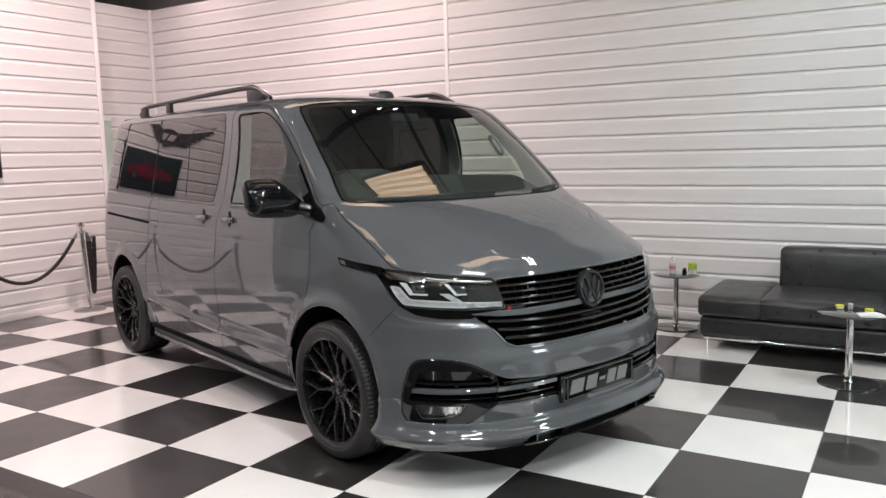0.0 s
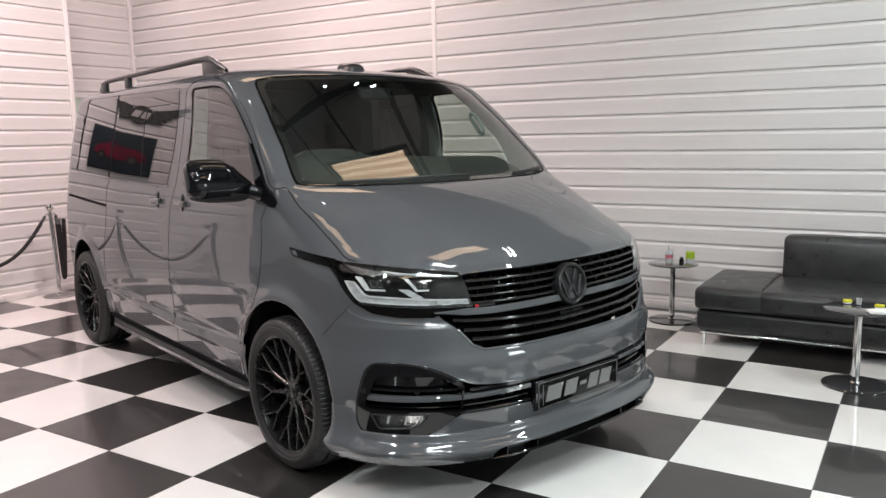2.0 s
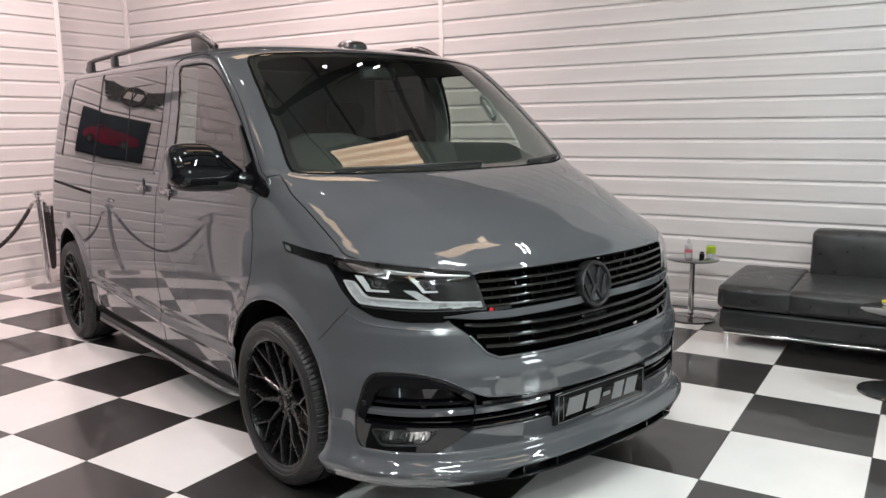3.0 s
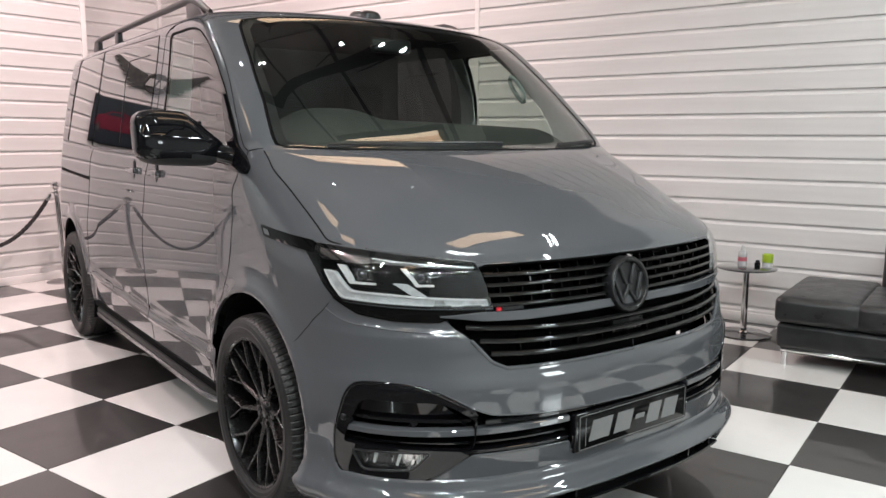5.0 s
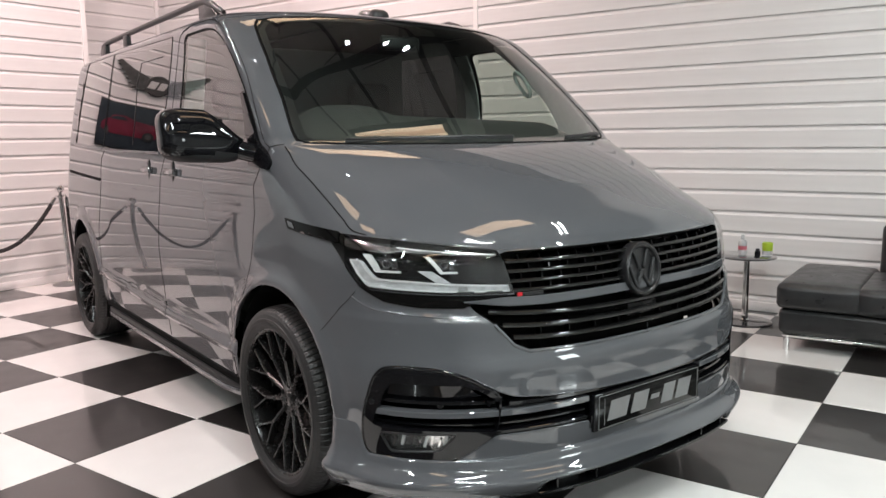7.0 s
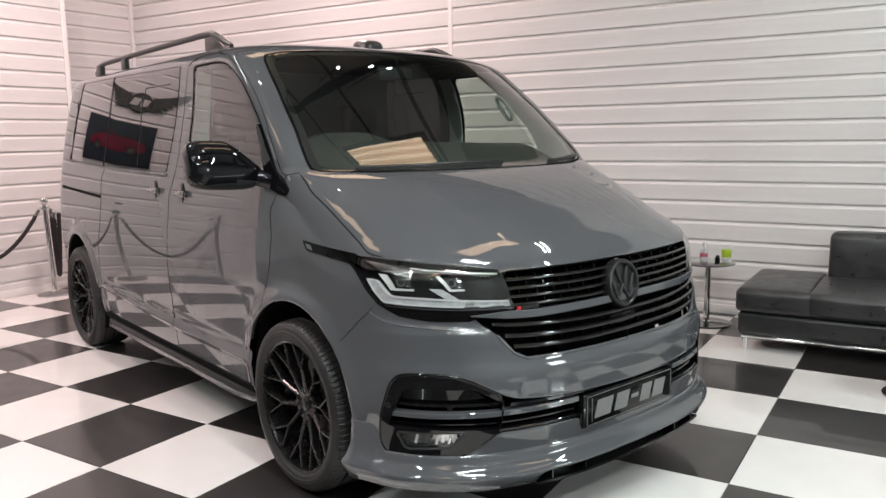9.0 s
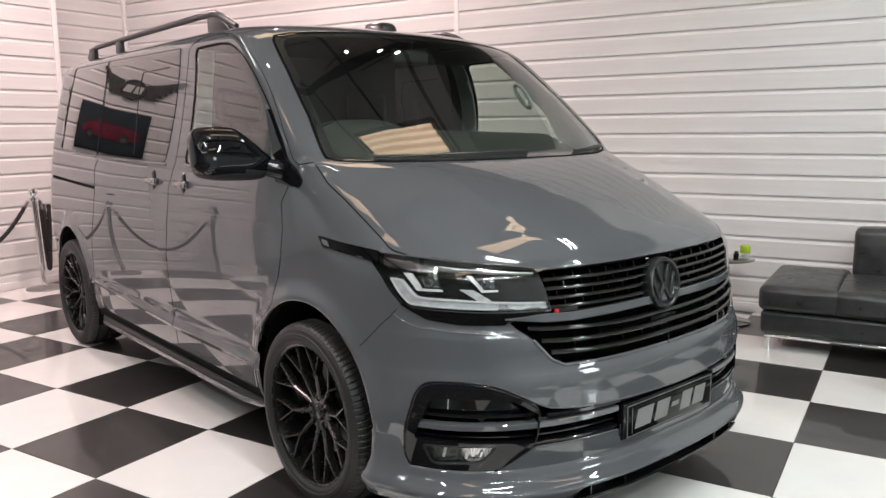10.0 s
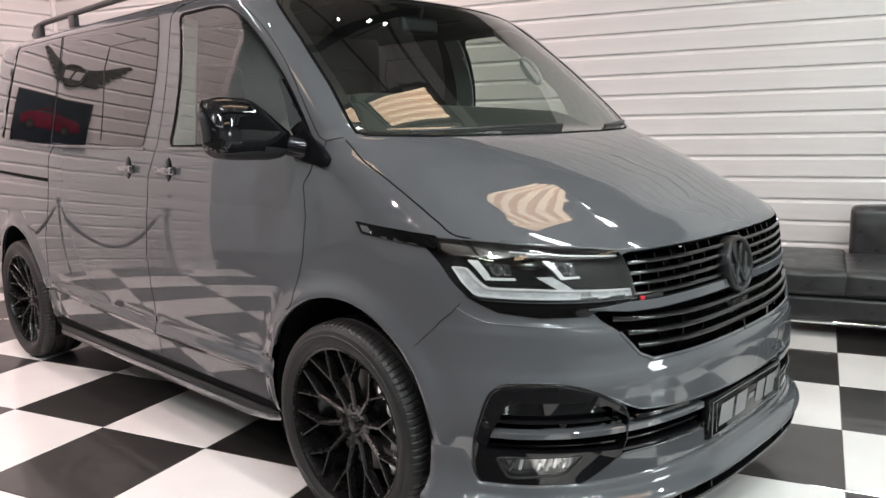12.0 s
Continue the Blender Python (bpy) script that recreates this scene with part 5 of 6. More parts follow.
part("front_lip", lip_mesh(), None, van, "body-coloured front lip")
P, N = across([(y, 0.320) for y in np.linspace(0, 0.475, 24)], 0.040)
N[:, 2] = 0
N /= np.linalg.norm(N, axis=1, keepdims=True)
P[:, 2] = 0.200
split = part("splitter", strip(P, N, 0.010, 0.12, "splitter", M["black_gloss"]), None, van, "gloss black splitter blade")
P2 = P - N * 0.055
P2[:, 2] = 0.222
part("splitter_back", strip(P2, N, 0.045, 0.02, "splitter_back", M["black_satin"]), None, split)
for k in (3, 10, 36, 43):
    p, n = Vector(P[k]), Vector(N[k])
    bm = bmesh.new()
    box(bm, (-0.075, -0.004, 0.0), (-0.004, 0.004, 0.042), 0.002, 1)
    bmesh.ops.transform(bm, matrix=Matrix.Translation(p) @ Matrix.Rotation(math.atan2(n.y, n.x), 4, "Z"), verts=bm.verts)
    part("splitter_fin", bm, M["black_gloss"], split)

# ---- sides ----
for sg, s in ((-1, "right"), (1, "left")):
    bm = bmesh.new()
    box(bm, (-2.56, -0.900 if sg < 0 else 0.80, 0.284), (-0.43, -0.80 if sg < 0 else 0.900, 0.312), 0.006, 3)
    part("sill_trim", bm, M["gap"], van, "black sill trim")
    # side step: a bright outer rail with a black tread, tapered at its ends
    plan = [(-2.56, 0.78), (-2.52, 0.880), (-2.47, 0.912), (-0.62, 0.912), (-0.50, 0.890), (-0.44, 0.840), (-0.43, 0.78)]
    step_rail = None
    for nm, inset, z0, z1, mat in (("side_step", 0.0, 0.230, 0.256, "step_rail"), ("step_tread", 0.005, 0.257, 0.283, "black_plastic")):
        bm = bmesh.new()
        ring = [bm.verts.new((x, sg * (y - inset), z0)) for x, y in plan]
        face = bm.faces.new(ring)
        r = bmesh.ops.extrude_face_region(bm, geom=[face])
        bmesh.ops.translate(bm, vec=(0, 0, z1 - z0), verts=[g for g in r["geom"] if isinstance(g, bmesh.types.BMVert)])
        bmesh.ops.recalc_face_normals(bm, faces=bm.faces)
        bmesh.ops.bevel(bm, geom=[e for e in bm.edges if abs(e.verts[0].co.z - e.verts[1].co.z) < 1e-6], offset=0.004, segments=2, affect="EDGES", profile=0.5)
        ob = part(nm, bm, M[mat], step_rail or van, "grey satin side step" if step_rail is None else "black step tread")
        step_rail = step_rail or ob
    # door handles: cup, grip and lock
    for x, owner in ((-1.10, doors[s]), (-1.465, sliders[s])):
        yb = -0.9185
        bm = bmesh.new()
        r = bmesh.ops.create_uvsphere(bm, u_segments=20, v_segments=10, radius=1.0)
        bmesh.ops.scale(bm, vec=(0.036, 0.014, 0.062), verts=bm.verts)
        bmesh.ops.translate(bm, vec=(x + 0.012, yb + 0.006, 1.148), verts=bm.verts)
        me_cup = bpy.data.meshes.new("handle_cup")
        bm.to_mesh(me_cup)
        bm.free()
        me_cup.materials.append(M["black_gloss"])
        bm = bmesh.new()
        box(bm, (x - 0.072, yb - 0.036, 1.140), (x + 0.072, yb - 0.016, 1.170), 0.009, 3)
        for v in bm.verts:
            v.co.y += 0.020 * ((v.co.x - x) / 0.072) ** 2
        box(bm, (x - 0.070, yb - 0.020, 1.144), (x - 0.050, yb + 0.01, 1.166), 0.004, 2)
        box(bm, (x + 0.046, yb - 0.024, 1.138), (x + 0.078, yb + 0.01, 1.172), 0.008, 3)
        me_grip = bpy.data.meshes.new("handle")
        bm.to_mesh(me_grip)
        bm.free()
        me_grip.materials.append(M["handle"])
        for me in (me_cup, me_grip):
            me.polygons.foreach_set("use_smooth", [True] * len(me.polygons))
            me.set_sharp_from_angle(angle=radians(40))
        for me, lb in ((me_cup, "dark handle cup"), (me_grip, "silver door handle")):
            part(me.name.split(".")[0], me if sg < 0 else flipped(me, me.name), None, owner, lb)
    # black corner piece behind the mirror
    sail = side_uv(rounded([(-0.20, 1.205), (-0.05, 1.190), (-0.038, 1.215), (-0.306, 1.480), (-0.317, 1.472), (-0.255, 1.36), (-0.225, 1.235)], 0.010))
    part("mirror_base", patch(sail, 0.012, s, "mirror_base", M["black_gloss"], 0.02, 0.02), None, doors[s], "gloss black corner piece")
    if sg > 0:
        continue
    # mirror: a rounded shell on a short arm
    bm = bmesh.new()
    bmesh.ops.create_uvsphere(bm, u_segments=36, v_segments=20, radius=1.0)
    for v in bm.verts:
        x, y, z = v.co
        q = (abs(x) ** 3.6 + abs(y) ** 3.9 + abs(z) ** 3.9) ** (-1 / 3.8)
        x, y, z = x * q, y * q, z * q
        x = x * 0.085 if x > 0 else x * 0.045
        # full height outside, cut away towards the arm
        h = 0.104 - 0.086 * min(1.0, max(0.0, (y - 0.12) / 0.80)) ** 1.25 if z > 0 else 0.088
        yy = y * 0.158
        v.co = (-0.235 + x - 0.16 * yy - 0.035 * max(z, 0) + 0.012 * y * y, -1.093 + yy, 1.307 + z * h - 0.008 * y)
    me = bpy.data.meshes.new("mirror")
    bm.to_mesh(me)
    bm.free()
    me.materials.append(M["black_gloss"])
    me.materials.append(M["black_plastic"])
    for p in me.polygons:
        p.material_index = 1 if p.center.z < 1.252 else 0
    me.polygons.foreach_set("use_smooth", [True] * len(me.polygons))
    mirror = part("mirror", me if sg < 0 else flipped(me, "mirror"), None, doors[s], "gloss black door mirror")
    bm = bmesh.new()
    box(bm, (-0.272, -1.18, 1.266), (-0.266, -0.99, 1.376), 0.003, 1)
    tube(bm, [(-0.225, -1.00, 1.268), (-0.205, -0.955, 1.262), (-0.175, -0.905, 1.248)], [0.040, 0.034, 0.036], 16)
    me = bpy.data.meshes.new("mirror_arm")
    bm.to_mesh(me)
    bm.free()
    me.materials.append(M["black_gloss"])
    me.polygons.foreach_set("use_smooth", [True] * len(me.polygons))
    me.set_sharp_from_angle(angle=radians(40))
    part("mirror_arm", me if sg < 0 else flipped(me, "mirror_arm"), None, doors[s])
for sg in (-1, 1):
    # roof rail with its feet
    yr = 0.715 * sg
    bm = bmesh.new()
    pts = [(-2.99, yr, 1.872), (-2.95, yr, 1.890), (-2.89, yr, 1.918), (-2.80, yr, 1.926), (-2.0, yr, 1.936), (-1.25, yr, 1.942), (-1.10, yr, 1.938), (-1.02, yr, 1.915), (-0.93, yr, 1.880), (-0.88, yr, 1.862)]
    tube(bm, pts, [0.010, 0.014, 0.016, 0.015, 0.015, 0.016, 0.018, 0.018, 0.014, 0.010], 12)
    rail = part("roof_rail", bm, M["black_satin"], van, "satin black roof rail")
    for x0, x1 in ((-2.97, -2.84), (-2.44, -2.36), (-1.16, -0.92)):
        bm = bmesh.new()
        box(bm, (x0, yr - 0.014, 1.845), (x1, yr + 0.014, 1.925), 0.006, 2)
        for v in bm.verts:
            if v.co.z > 1.89:
                v.co.x += 0.03 if v.co.x < x0 + 0.02 and x0 < -2.8 else (-0.11 if v.co.x > x1 - 0.03 and x1 > -1 else 0)
        part("rail_foot", bm, M["black_satin"], rail)
# aerial on the roof
bm = bmesh.new()
bmesh.ops.create_uvsphere(bm, u_segments=24, v_segments=12, radius=1.0)
for v in bm.verts:
    q = sum(abs(c) ** 3.5 for c in v.co) ** (-1 / 3.5)
    x, y, z = v.co * q
    v.co = (-0.775 + 0.085 * x, 0.062 * y * (1 - 0.25 * max(z, 0)), 1.868 + (0.052 if z > 0 else 0.01) * (abs(z) ** 0.7) * (1 if z > 0 else -1) * (1 - 0.15 * x))
part("roof_aerial", bm, M["black_satin"], van, "black roof aerial")
# spoiler over the tailgate
bm = bmesh.new()
box(bm, (-3.66, -0.62, 1.845), (-3.36, 0.62, 1.872), 0.012, 3)
part("tail_spoiler", bm, M["black_satin"], van, "dark spoiler over the tailgate")
# underbody and wheel housings
bm = bmesh.new()
box(bm, (-3.75, -0.52, 0.23), (0.72, 0.52, 0.31), 0.02, 2)
box(bm, (-2.50, -0.80, 0.25), (-0.48, 0.80, 0.31), 0.02, 2)
part("underbody", bm, M["gap"], van, "dark underbody")
for ax, az in ARCHES:
    for sg in (-1, 1):
        bm = bmesh.new()
        prof = [(ax + 0.428 * math.cos(a), az + 0.428 * math.sin(a)) for a in np.linspace(radians(-25), radians(205), 30)]
        n = len(prof)
        vs = [[bm.verts.new((x, sg * y, z)) for x, z in prof] for y in (0.900, 0.54)]
        for i in range(n - 1):
            bm.faces.new((vs[0][i], vs[0][i + 1], vs[1][i + 1], vs[1][i]))
        bm.faces.new(vs[1])
        part("wheel_housing", bm, M["gap"], van, smooth=False)

# ---- wheels ----
R_TYRE, HUB_Z = 0.351, 0.350


def tyre_mesh():
    bm = bmesh.new()
    prof = [(0.262, 0.104, 0), (0.268, 0.121, 0), (0.280, 0.130, 0), (0.292, 0.1335, 0), (0.294, 0.1355, 0), (0.306, 0.1355, 0), (0.308, 0.1335, 0), (0.320, 0.130, 0), (0.330, 0.1235, 1), (0.3365, 0.114, 2), (0.3410, 0.100, 2), (0.3432, 0.078, 2), (0.3436, 0.070, 1),
            (0.3360, 0.068, 0), (0.3360, 0.057, 0), (0.3442, 0.055, 1), (0.3448, 0.045, 2), (0.3450, 0.022, 2), (0.3450, 0.012, 1), (0.3370, 0.010, 0)]
    prof += [(r, -y, c) for r, y, c in prof[::-1]]
    seg = 480
    rings = []
    for r, y, cut in prof:
        r = r if r < 0.30 else 0.30 + (r - 0.30) * (R_TYRE - 0.30) / 0.045
        ring = []
        for k in range(seg):
            a = 2 * math.pi * (k + (2 if 0 < y < 0.06 or y < -0.06 else 0)) / seg
            # cross cuts, slanted towards the tread's middle
            a += 0.4 * max(0.0, 0.11 - abs(y)) * (1 if y > 0 else -1)
            d = 0.0016 * cut if cut and k % 5 == 0 else 0.0
            ring.append(bm.verts.new(((r - d) * math.cos(a), -y, (r - d) * math.sin(a))))
        rings.append(ring)
    for a, b in zip(rings, rings[1:]):
        for k in range(seg):
            bm.faces.new((a[k], a[(k + 1) % seg], b[(k + 1) % seg], b[k]))
    bmesh.ops.recalc_face_normals(bm, faces=bm.faces)
    return bm


def spoke(bm, p0, p1, w0, w1, d0, d1):
    """A ridge-shaped arm between two points (radius direction in x, z; depth in y)."""
    p0, p1 = Vector(p0), Vector(p1)
    t = (p1 - p0)
    t.y = 0
    n = Vector((-t.z, 0, t.x)).normalized()
    rows = []
    for p, w, d in ((p0, w0, d0), (p1, w1, d1)):
        rows.append([bm.verts.new(p + n * w / 2 + Vector((0, d, 0))), bm.verts.new(p + n * w / 2 + Vector((0, 0.006, 0))), bm.verts.new(p + n * w * 0.22), bm.verts.new(p - n * w * 0.22),
                     bm.verts.new(p - n * w / 2 + Vector((0, 0.006, 0))), bm.verts.new(p - n * w / 2 + Vector((0, d, 0)))])
    a, b = rows
    for i in range(6):
        bm.faces.new((a[i], a[(i + 1) % 6], b[(i + 1) % 6], b[i]))
    bm.faces.new(a[::-1])
    bm.faces.new(b)


def rim_mesh():
    bm = bmesh.new()
    turn = Matrix.Rotation(radians(90), 4, "X")
    lathe(bm, [(0.268, 0.112), (0.272, 0.121), (0.266, 0.123), (0.259, 0.119), (0.256, 0.105), (0.252, 0.07), (0.246, -0.10), (0.262, -0.118)], 96, turn)
    for k in range(10):
        a = 2 * math.pi * (k + 0.31) / 10
        def at(r, da, y):
            return (r * math.cos(a + da), y, r * math.sin(a + da))
        spoke(bm, at(0.052, 0.05 if k % 2 else -0.05, -0.076), at(0.166, 0, -0.098), 0.022, 0.015, 0.045, 0.03)
        for sgn in (-1, 1):
            spoke(bm, at(0.158, sgn * 0.010, -0.097), at(0.265, sgn * 0.190, -0.114), 0.0125, 0.0095, 0.03, 0.024)
    lathe(bm, [(0.0, 0.078), (0.025, 0.078), (0.029, 0.075), (0.031, 0.071), (0.034, 0.073), (0.066, 0.074), (0.073, 0.068), (0.077, 0.03)], 48, turn)
    bmesh.ops.recalc_face_normals(bm, faces=bm.faces)
    return bm


first = None
for ax, az in ARCHES:
    for sg in (-1, 1):
        at = pose(ax + (0.004 if ax == 0 else 0.0), sg * (0.800 if ax else 0.826), HUB_Z, 0, 37 if ax else 0, 0 if sg < 0 else 180)
        bm = bmesh.new()
        turn = Matrix.Rotation(radians(90), 4, "X")
        lathe(bm, [(0.0, 0.02), (0.07, 0.02), (0.075, 0.0), (0.075, -0.06), (0.0, -0.06)], 32, turn)
        hub = part("wheel", bm, M["black_satin"], van, "black multi-spoke wheel", at=at)
        if first is None:
            first = [part("tyre", tyre_mesh(), M["rubber"], hub, "black rubber tyre", smooth=False), part("rim", rim_mesh(), M["rim"], hub, "gloss black forked-spoke rim")]
            bm = bmesh.new()
            lathe(bm, [(0.075, 0.012), (0.170, 0.012), (0.172, 0.008), (0.172, -0.012), (0.170, -0.016), (0.075, -0.016)], 64, turn)
            first.append(part("brake_disc", bm, M["disc"], hub, "steel brake disc"))
            bm = bmesh.new()
            for k in range(9):
                a0 = radians(-34 + k * 10)
                rr = 0.188 + 0.008 * (k % 3 == 1)
                cyl(bm, (rr * math.cos(a0), -0.052 + 0.012 * (k % 2), rr * math.sin(a0)), (rr * math.cos(a0), 0.03, rr * math.sin(a0)), 0.027, seg=12)
            first.append(part("brake_caliper", bm, M["lamp_silver"], hub, "silver brake caliper"))
            for k in range(5):
                a0 = 2 * math.pi * k / 5 + 0.3
                bm = bmesh.new()
                lathe(bm, [(0.0, 0.0758), (0.0105, 0.0758), (0.0125, 0.0740)], 14, Matrix.Translation((0.054 * math.cos(a0), 0, 0.054 * math.sin(a0))) @ turn)
                first.append(part("bolt_hole", bm, M["gap"], hub))
        else:
            for o in first:
                c = new(o.name.split(".")[0], o.data)
                c.parent = hub
                if "label" in o:
                    tagged(c, o["label"])

# ---- windscreen wipers ----
for pts in ([(0.10, 1.288), (-0.10, 1.291), (-0.36, 1.287), (-0.66, 1.283)], [(0.755, 1.300), (0.68, 1.298), (0.55, 1.290), (0.42, 1.283)]):
    out = []
    for y, z in pts:
        P, N = on_body(front_uv([(abs(y), z)]), 0.013)
        p = P[0] * [1, -1 if y > 0 else 1, 1]
        out.append(tuple(p))
    bm = bmesh.new()
    tube(bm, out, [0.0085, 0.0075, 0.006, 0.0045], 8)
    wiper = part("wiper_arm", bm, M["black_satin"], van, "black wiper arm")
    bm = bmesh.new()
    tube(bm, [(p[0] + 0.002, p[1], p[2] - 0.008) for p in out], 0.0045, 8)
    part("wiper_blade", bm, M["black_plastic"], wiper)

# ---- cabin ----
bm = bmesh.new()
ys = np.linspace(-0.80, 0.80, 41)
crest = 1.395 - 0.028 * np.clip((ys + 0.1) / 0.9, 0, 1) - 0.05 * np.clip((-0.55 - ys) / 0.25, 0, 1)
crest = crest + 0.045 * np.exp(-(((ys + 0.40) / 0.19) ** 4))
rows = []
for i, (x, f) in enumerate([(0.09, 0.0), (0.02, 0.10), (-0.08, 0.32), (-0.18, 0.60), (-0.27, 0.84), (-0.34, 0.97), (-0.37, 1.0), (-0.39, 0.97), (-0.405, 0.80), (-0.43, 0.30), (-0.47, -0.5), (-0.47, -2.2), (0.09, -2.2)]):
    rows.append([bm.verts.new((x - 0.10 * (abs(y) / 0.8) ** 2 * (1 if x > 0 else 0.6), y, 1.215 + (c - 1.215) * f)) for y, c in zip(ys, crest)])
for a, b in zip(rows, rows[1:]):
    for i in range(len(ys) - 1):
        bm.faces.new((a[i], a[i + 1], b[i + 1], b[i]))
bm.faces.new([r[0] for r in rows])
bm.faces.new([r[-1] for r in rows][::-1])
bmesh.ops.recalc_face_normals(bm, faces=bm.faces)
dash = part("dashboard", bm, M["dash"], van, "grey dashboard")
for y0, y1 in ((-0.70, -0.58), (-0.12, 0.12), (0.50, 0.66)):
    bm = bmesh.new()
    box(bm, (-0.02, y0, 1.245), (0.02, y1, 1.262), 0.004, 2)
    part("air_outlet", bm, M["black_plastic"], dash)
wm = Matrix.Translation((-0.66, -0.40, 1.265)) @ Matrix.Rotation(radians(-58), 4, "Y")
bm = bmesh.new()
tube(bm, [wm @ Vector((0.19 * math.cos(a), 0.19 * math.sin(a), 0)) for a in np.linspace(0, 2 * math.pi, 36, endpoint=False)], 0.016, 10, True)
steer = part("steering_wheel", bm, M["black_satin"], van, "black steering wheel")
bm = bmesh.new()
for a in (0, 130, 230):
    tube(bm, [wm @ Vector((0, 0, -0.02)), wm @ Vector((0.18 * math.cos(radians(a)), 0.18 * math.sin(radians(a)), 0))], 0.018, 8)
lathe(bm, [(0.0, 0.01), (0.06, 0.005), (0.075, -0.02), (0.06, -0.06), (0.03, -0.20)], 20, wm)
part("steering_hub", bm, M["black_satin"], steer)
for y in (-0.42, 0.42):
    bm = bmesh.new()
    box(bm, (-1.36, y - 0.25, 0.62), (-0.86, y + 0.25, 0.80), 0.06, 4)
    seat = part("seat", bm, M["seat_cloth"], van, "dark cloth front seat")
    bm = bmesh.new()
    box(bm, (-1.42, y - 0.24, 0.78), (-1.27, y + 0.24, 1.40), 0.06, 4)
    for v in bm.verts:
        v.co.x -= 0.18 * (v.co.z - 0.78)
    part("backrest", bm, M["seat_cloth"], seat)
    bm = bmesh.new()
    box(bm, (-1.555, y - 0.13, 1.44), (-1.455, y + 0.13, 1.62), 0.045, 4)
    for dy in (-0.05, 0.05):
        tube(bm, [(-1.49, y + dy, 1.36), (-1.505, y + dy, 1.48)], 0.008, 8)
    part("headrest", bm, M["seat_cloth"], seat)
bm = bmesh.new()
box(bm, (-3.6, -0.80, 0.50), (-0.05, 0.80, 0.56), 0.01, 1)
part("cabin_floor", bm, M["lining"], van)
bm = bmesh.new()
box(bm, (-1.75, -0.79, 0.55), (-1.68, 0.79, 1.82), 0.02, 2)
part("bulkhead", bm, M["headlining"], van, "dark cabin bulkhead")
bm = bmesh.new()
box(bm, (-1.25, -0.85, 1.18), (-1.18, -0.72, 1.78), 0.015, 3)
for v in bm.verts:
    v.co.y += 0.10 * (v.co.z - 1.40)
part("belt_pillar", bm, M["pillar"], van, "pale grey pillar trim behind the driver's seat")
bm = bmesh.new()
box(bm, (-0.56, -0.11, 1.70), (-0.53, 0.11, 1.77), 0.02, 3)
tube(bm, [(-0.545, 0, 1.76), (-0.53, 0, 1.81)], 0.012, 8)
part("inner_mirror", bm, M["black_satin"], van, "inside mirror")
bm = bmesh.new()
loop = [(-0.520 + 0.082 * math.cos(a) * 0.71 + 0.034 * math.sin(a) * 0.71, 0.775 - 0.030 * abs(math.sin(a / 2 + 0.8)), 1.565 - 0.082 * math.cos(a) * 0.71 + 0.034 * math.sin(a) * 0.71) for a in np.linspace(0, 2 * math.pi, 25)[:-1]]
tube(bm, loop, 0.010, 10, True)
part("grab_handle", bm, M["pillar"], van, "pale grey grab handle on the pillar")

# ---------------- sofa ----------------
def cushion(name, lo, hi, parent, bevel=0.038, puff=0.016, label="", crease=None, front=0.012):
    """A soft leather pad: full in the middle, slightly wrinkled, drawn in along a crease."""
    bm = bmesh.new()
    box(bm, lo, hi, bevel, 5)
    bmesh.ops.subdivide_edges(bm, edges=[e for e in bm.edges if e.calc_length() > 0.12], cuts=13, use_grid_fill=True)
    for v in bm.verts:
        q = [(c - (a + b) / 2) / max((b - a) / 2, 1e-6) for c, a, b in zip(v.co, lo, hi)]
        p = v.co.copy()
        f = (1 - min(1, q[0] ** 4)) * (1 - min(1, q[1] ** 4))
        wr = 0.004 * noise.noise(p * 6) + 0.002 * noise.noise(p * 17) + 0.0012 * noise.noise(Vector((p.x * 8, p.y * 45, p.z * 45)))
        if q[2] > 0.5:
            v.co.z += puff * f + wr
            if crease is not None:
                v.co.z -= 0.013 * math.exp(-((p.y - crease - 0.01 * noise.noise(Vector((p.x * 5, 3, 0)))) / 0.016) ** 2)
        g = (1 - min(1, q[0] ** 4)) * (1 - min(1, q[2] ** 2))
        if q[1] < -0.5:
            v.co.y -= front * g + wr * 0.8
    return part(name, bm, M["leather"], parent, label)


SX, SY = -0.395, 2.66
sofa = thing("sofa", "low black leather sofa on a chrome frame against the wall", "sofa", pose(SX, SY, 0))
LEN = 2.75
bm = bmesh.new()
box(bm, (0.0, 0.01, 0.105), (LEN, 0.86, 0.255), 0.03, 4)
part("base", bm, M["leather"], sofa)
cushion("seat_cushion", (-0.015, -0.01, 0.258), (0.446, 0.87, 0.412), sofa, crease=0.46)
cushion("seat_cushion", (0.411, -0.012, 0.258), (1.218, 0.72, 0.413), sofa)
cushion("seat_cushion", (1.184, -0.01, 0.258), (1.998, 0.72, 0.412), sofa)
cushion("seat_cushion", (1.964, -0.012, 0.258), (LEN + 0.01, 0.72, 0.412), sofa)
for x0, x1 in ((0.455, 1.60), (1.605, LEN)):
    back = cushion("back_cushion", (x0, 0.66, 0.38), (x1, 0.84, 0.718), sofa, 0.040, 0.006, front=0.020)
    for v in back.data.vertices:
        v.co.y += 0.10 * (v.co.z - 0.38)
bm = bmesh.new()
tube(bm, [(0.03, 0.04, 0.095), (LEN - 0.03, 0.04, 0.095), (LEN - 0.03, 0.82, 0.095), (0.03, 0.82, 0.095)], 0.013, 10, True)
part("frame", bm, M["chrome"], sofa, "chrome tube frame")
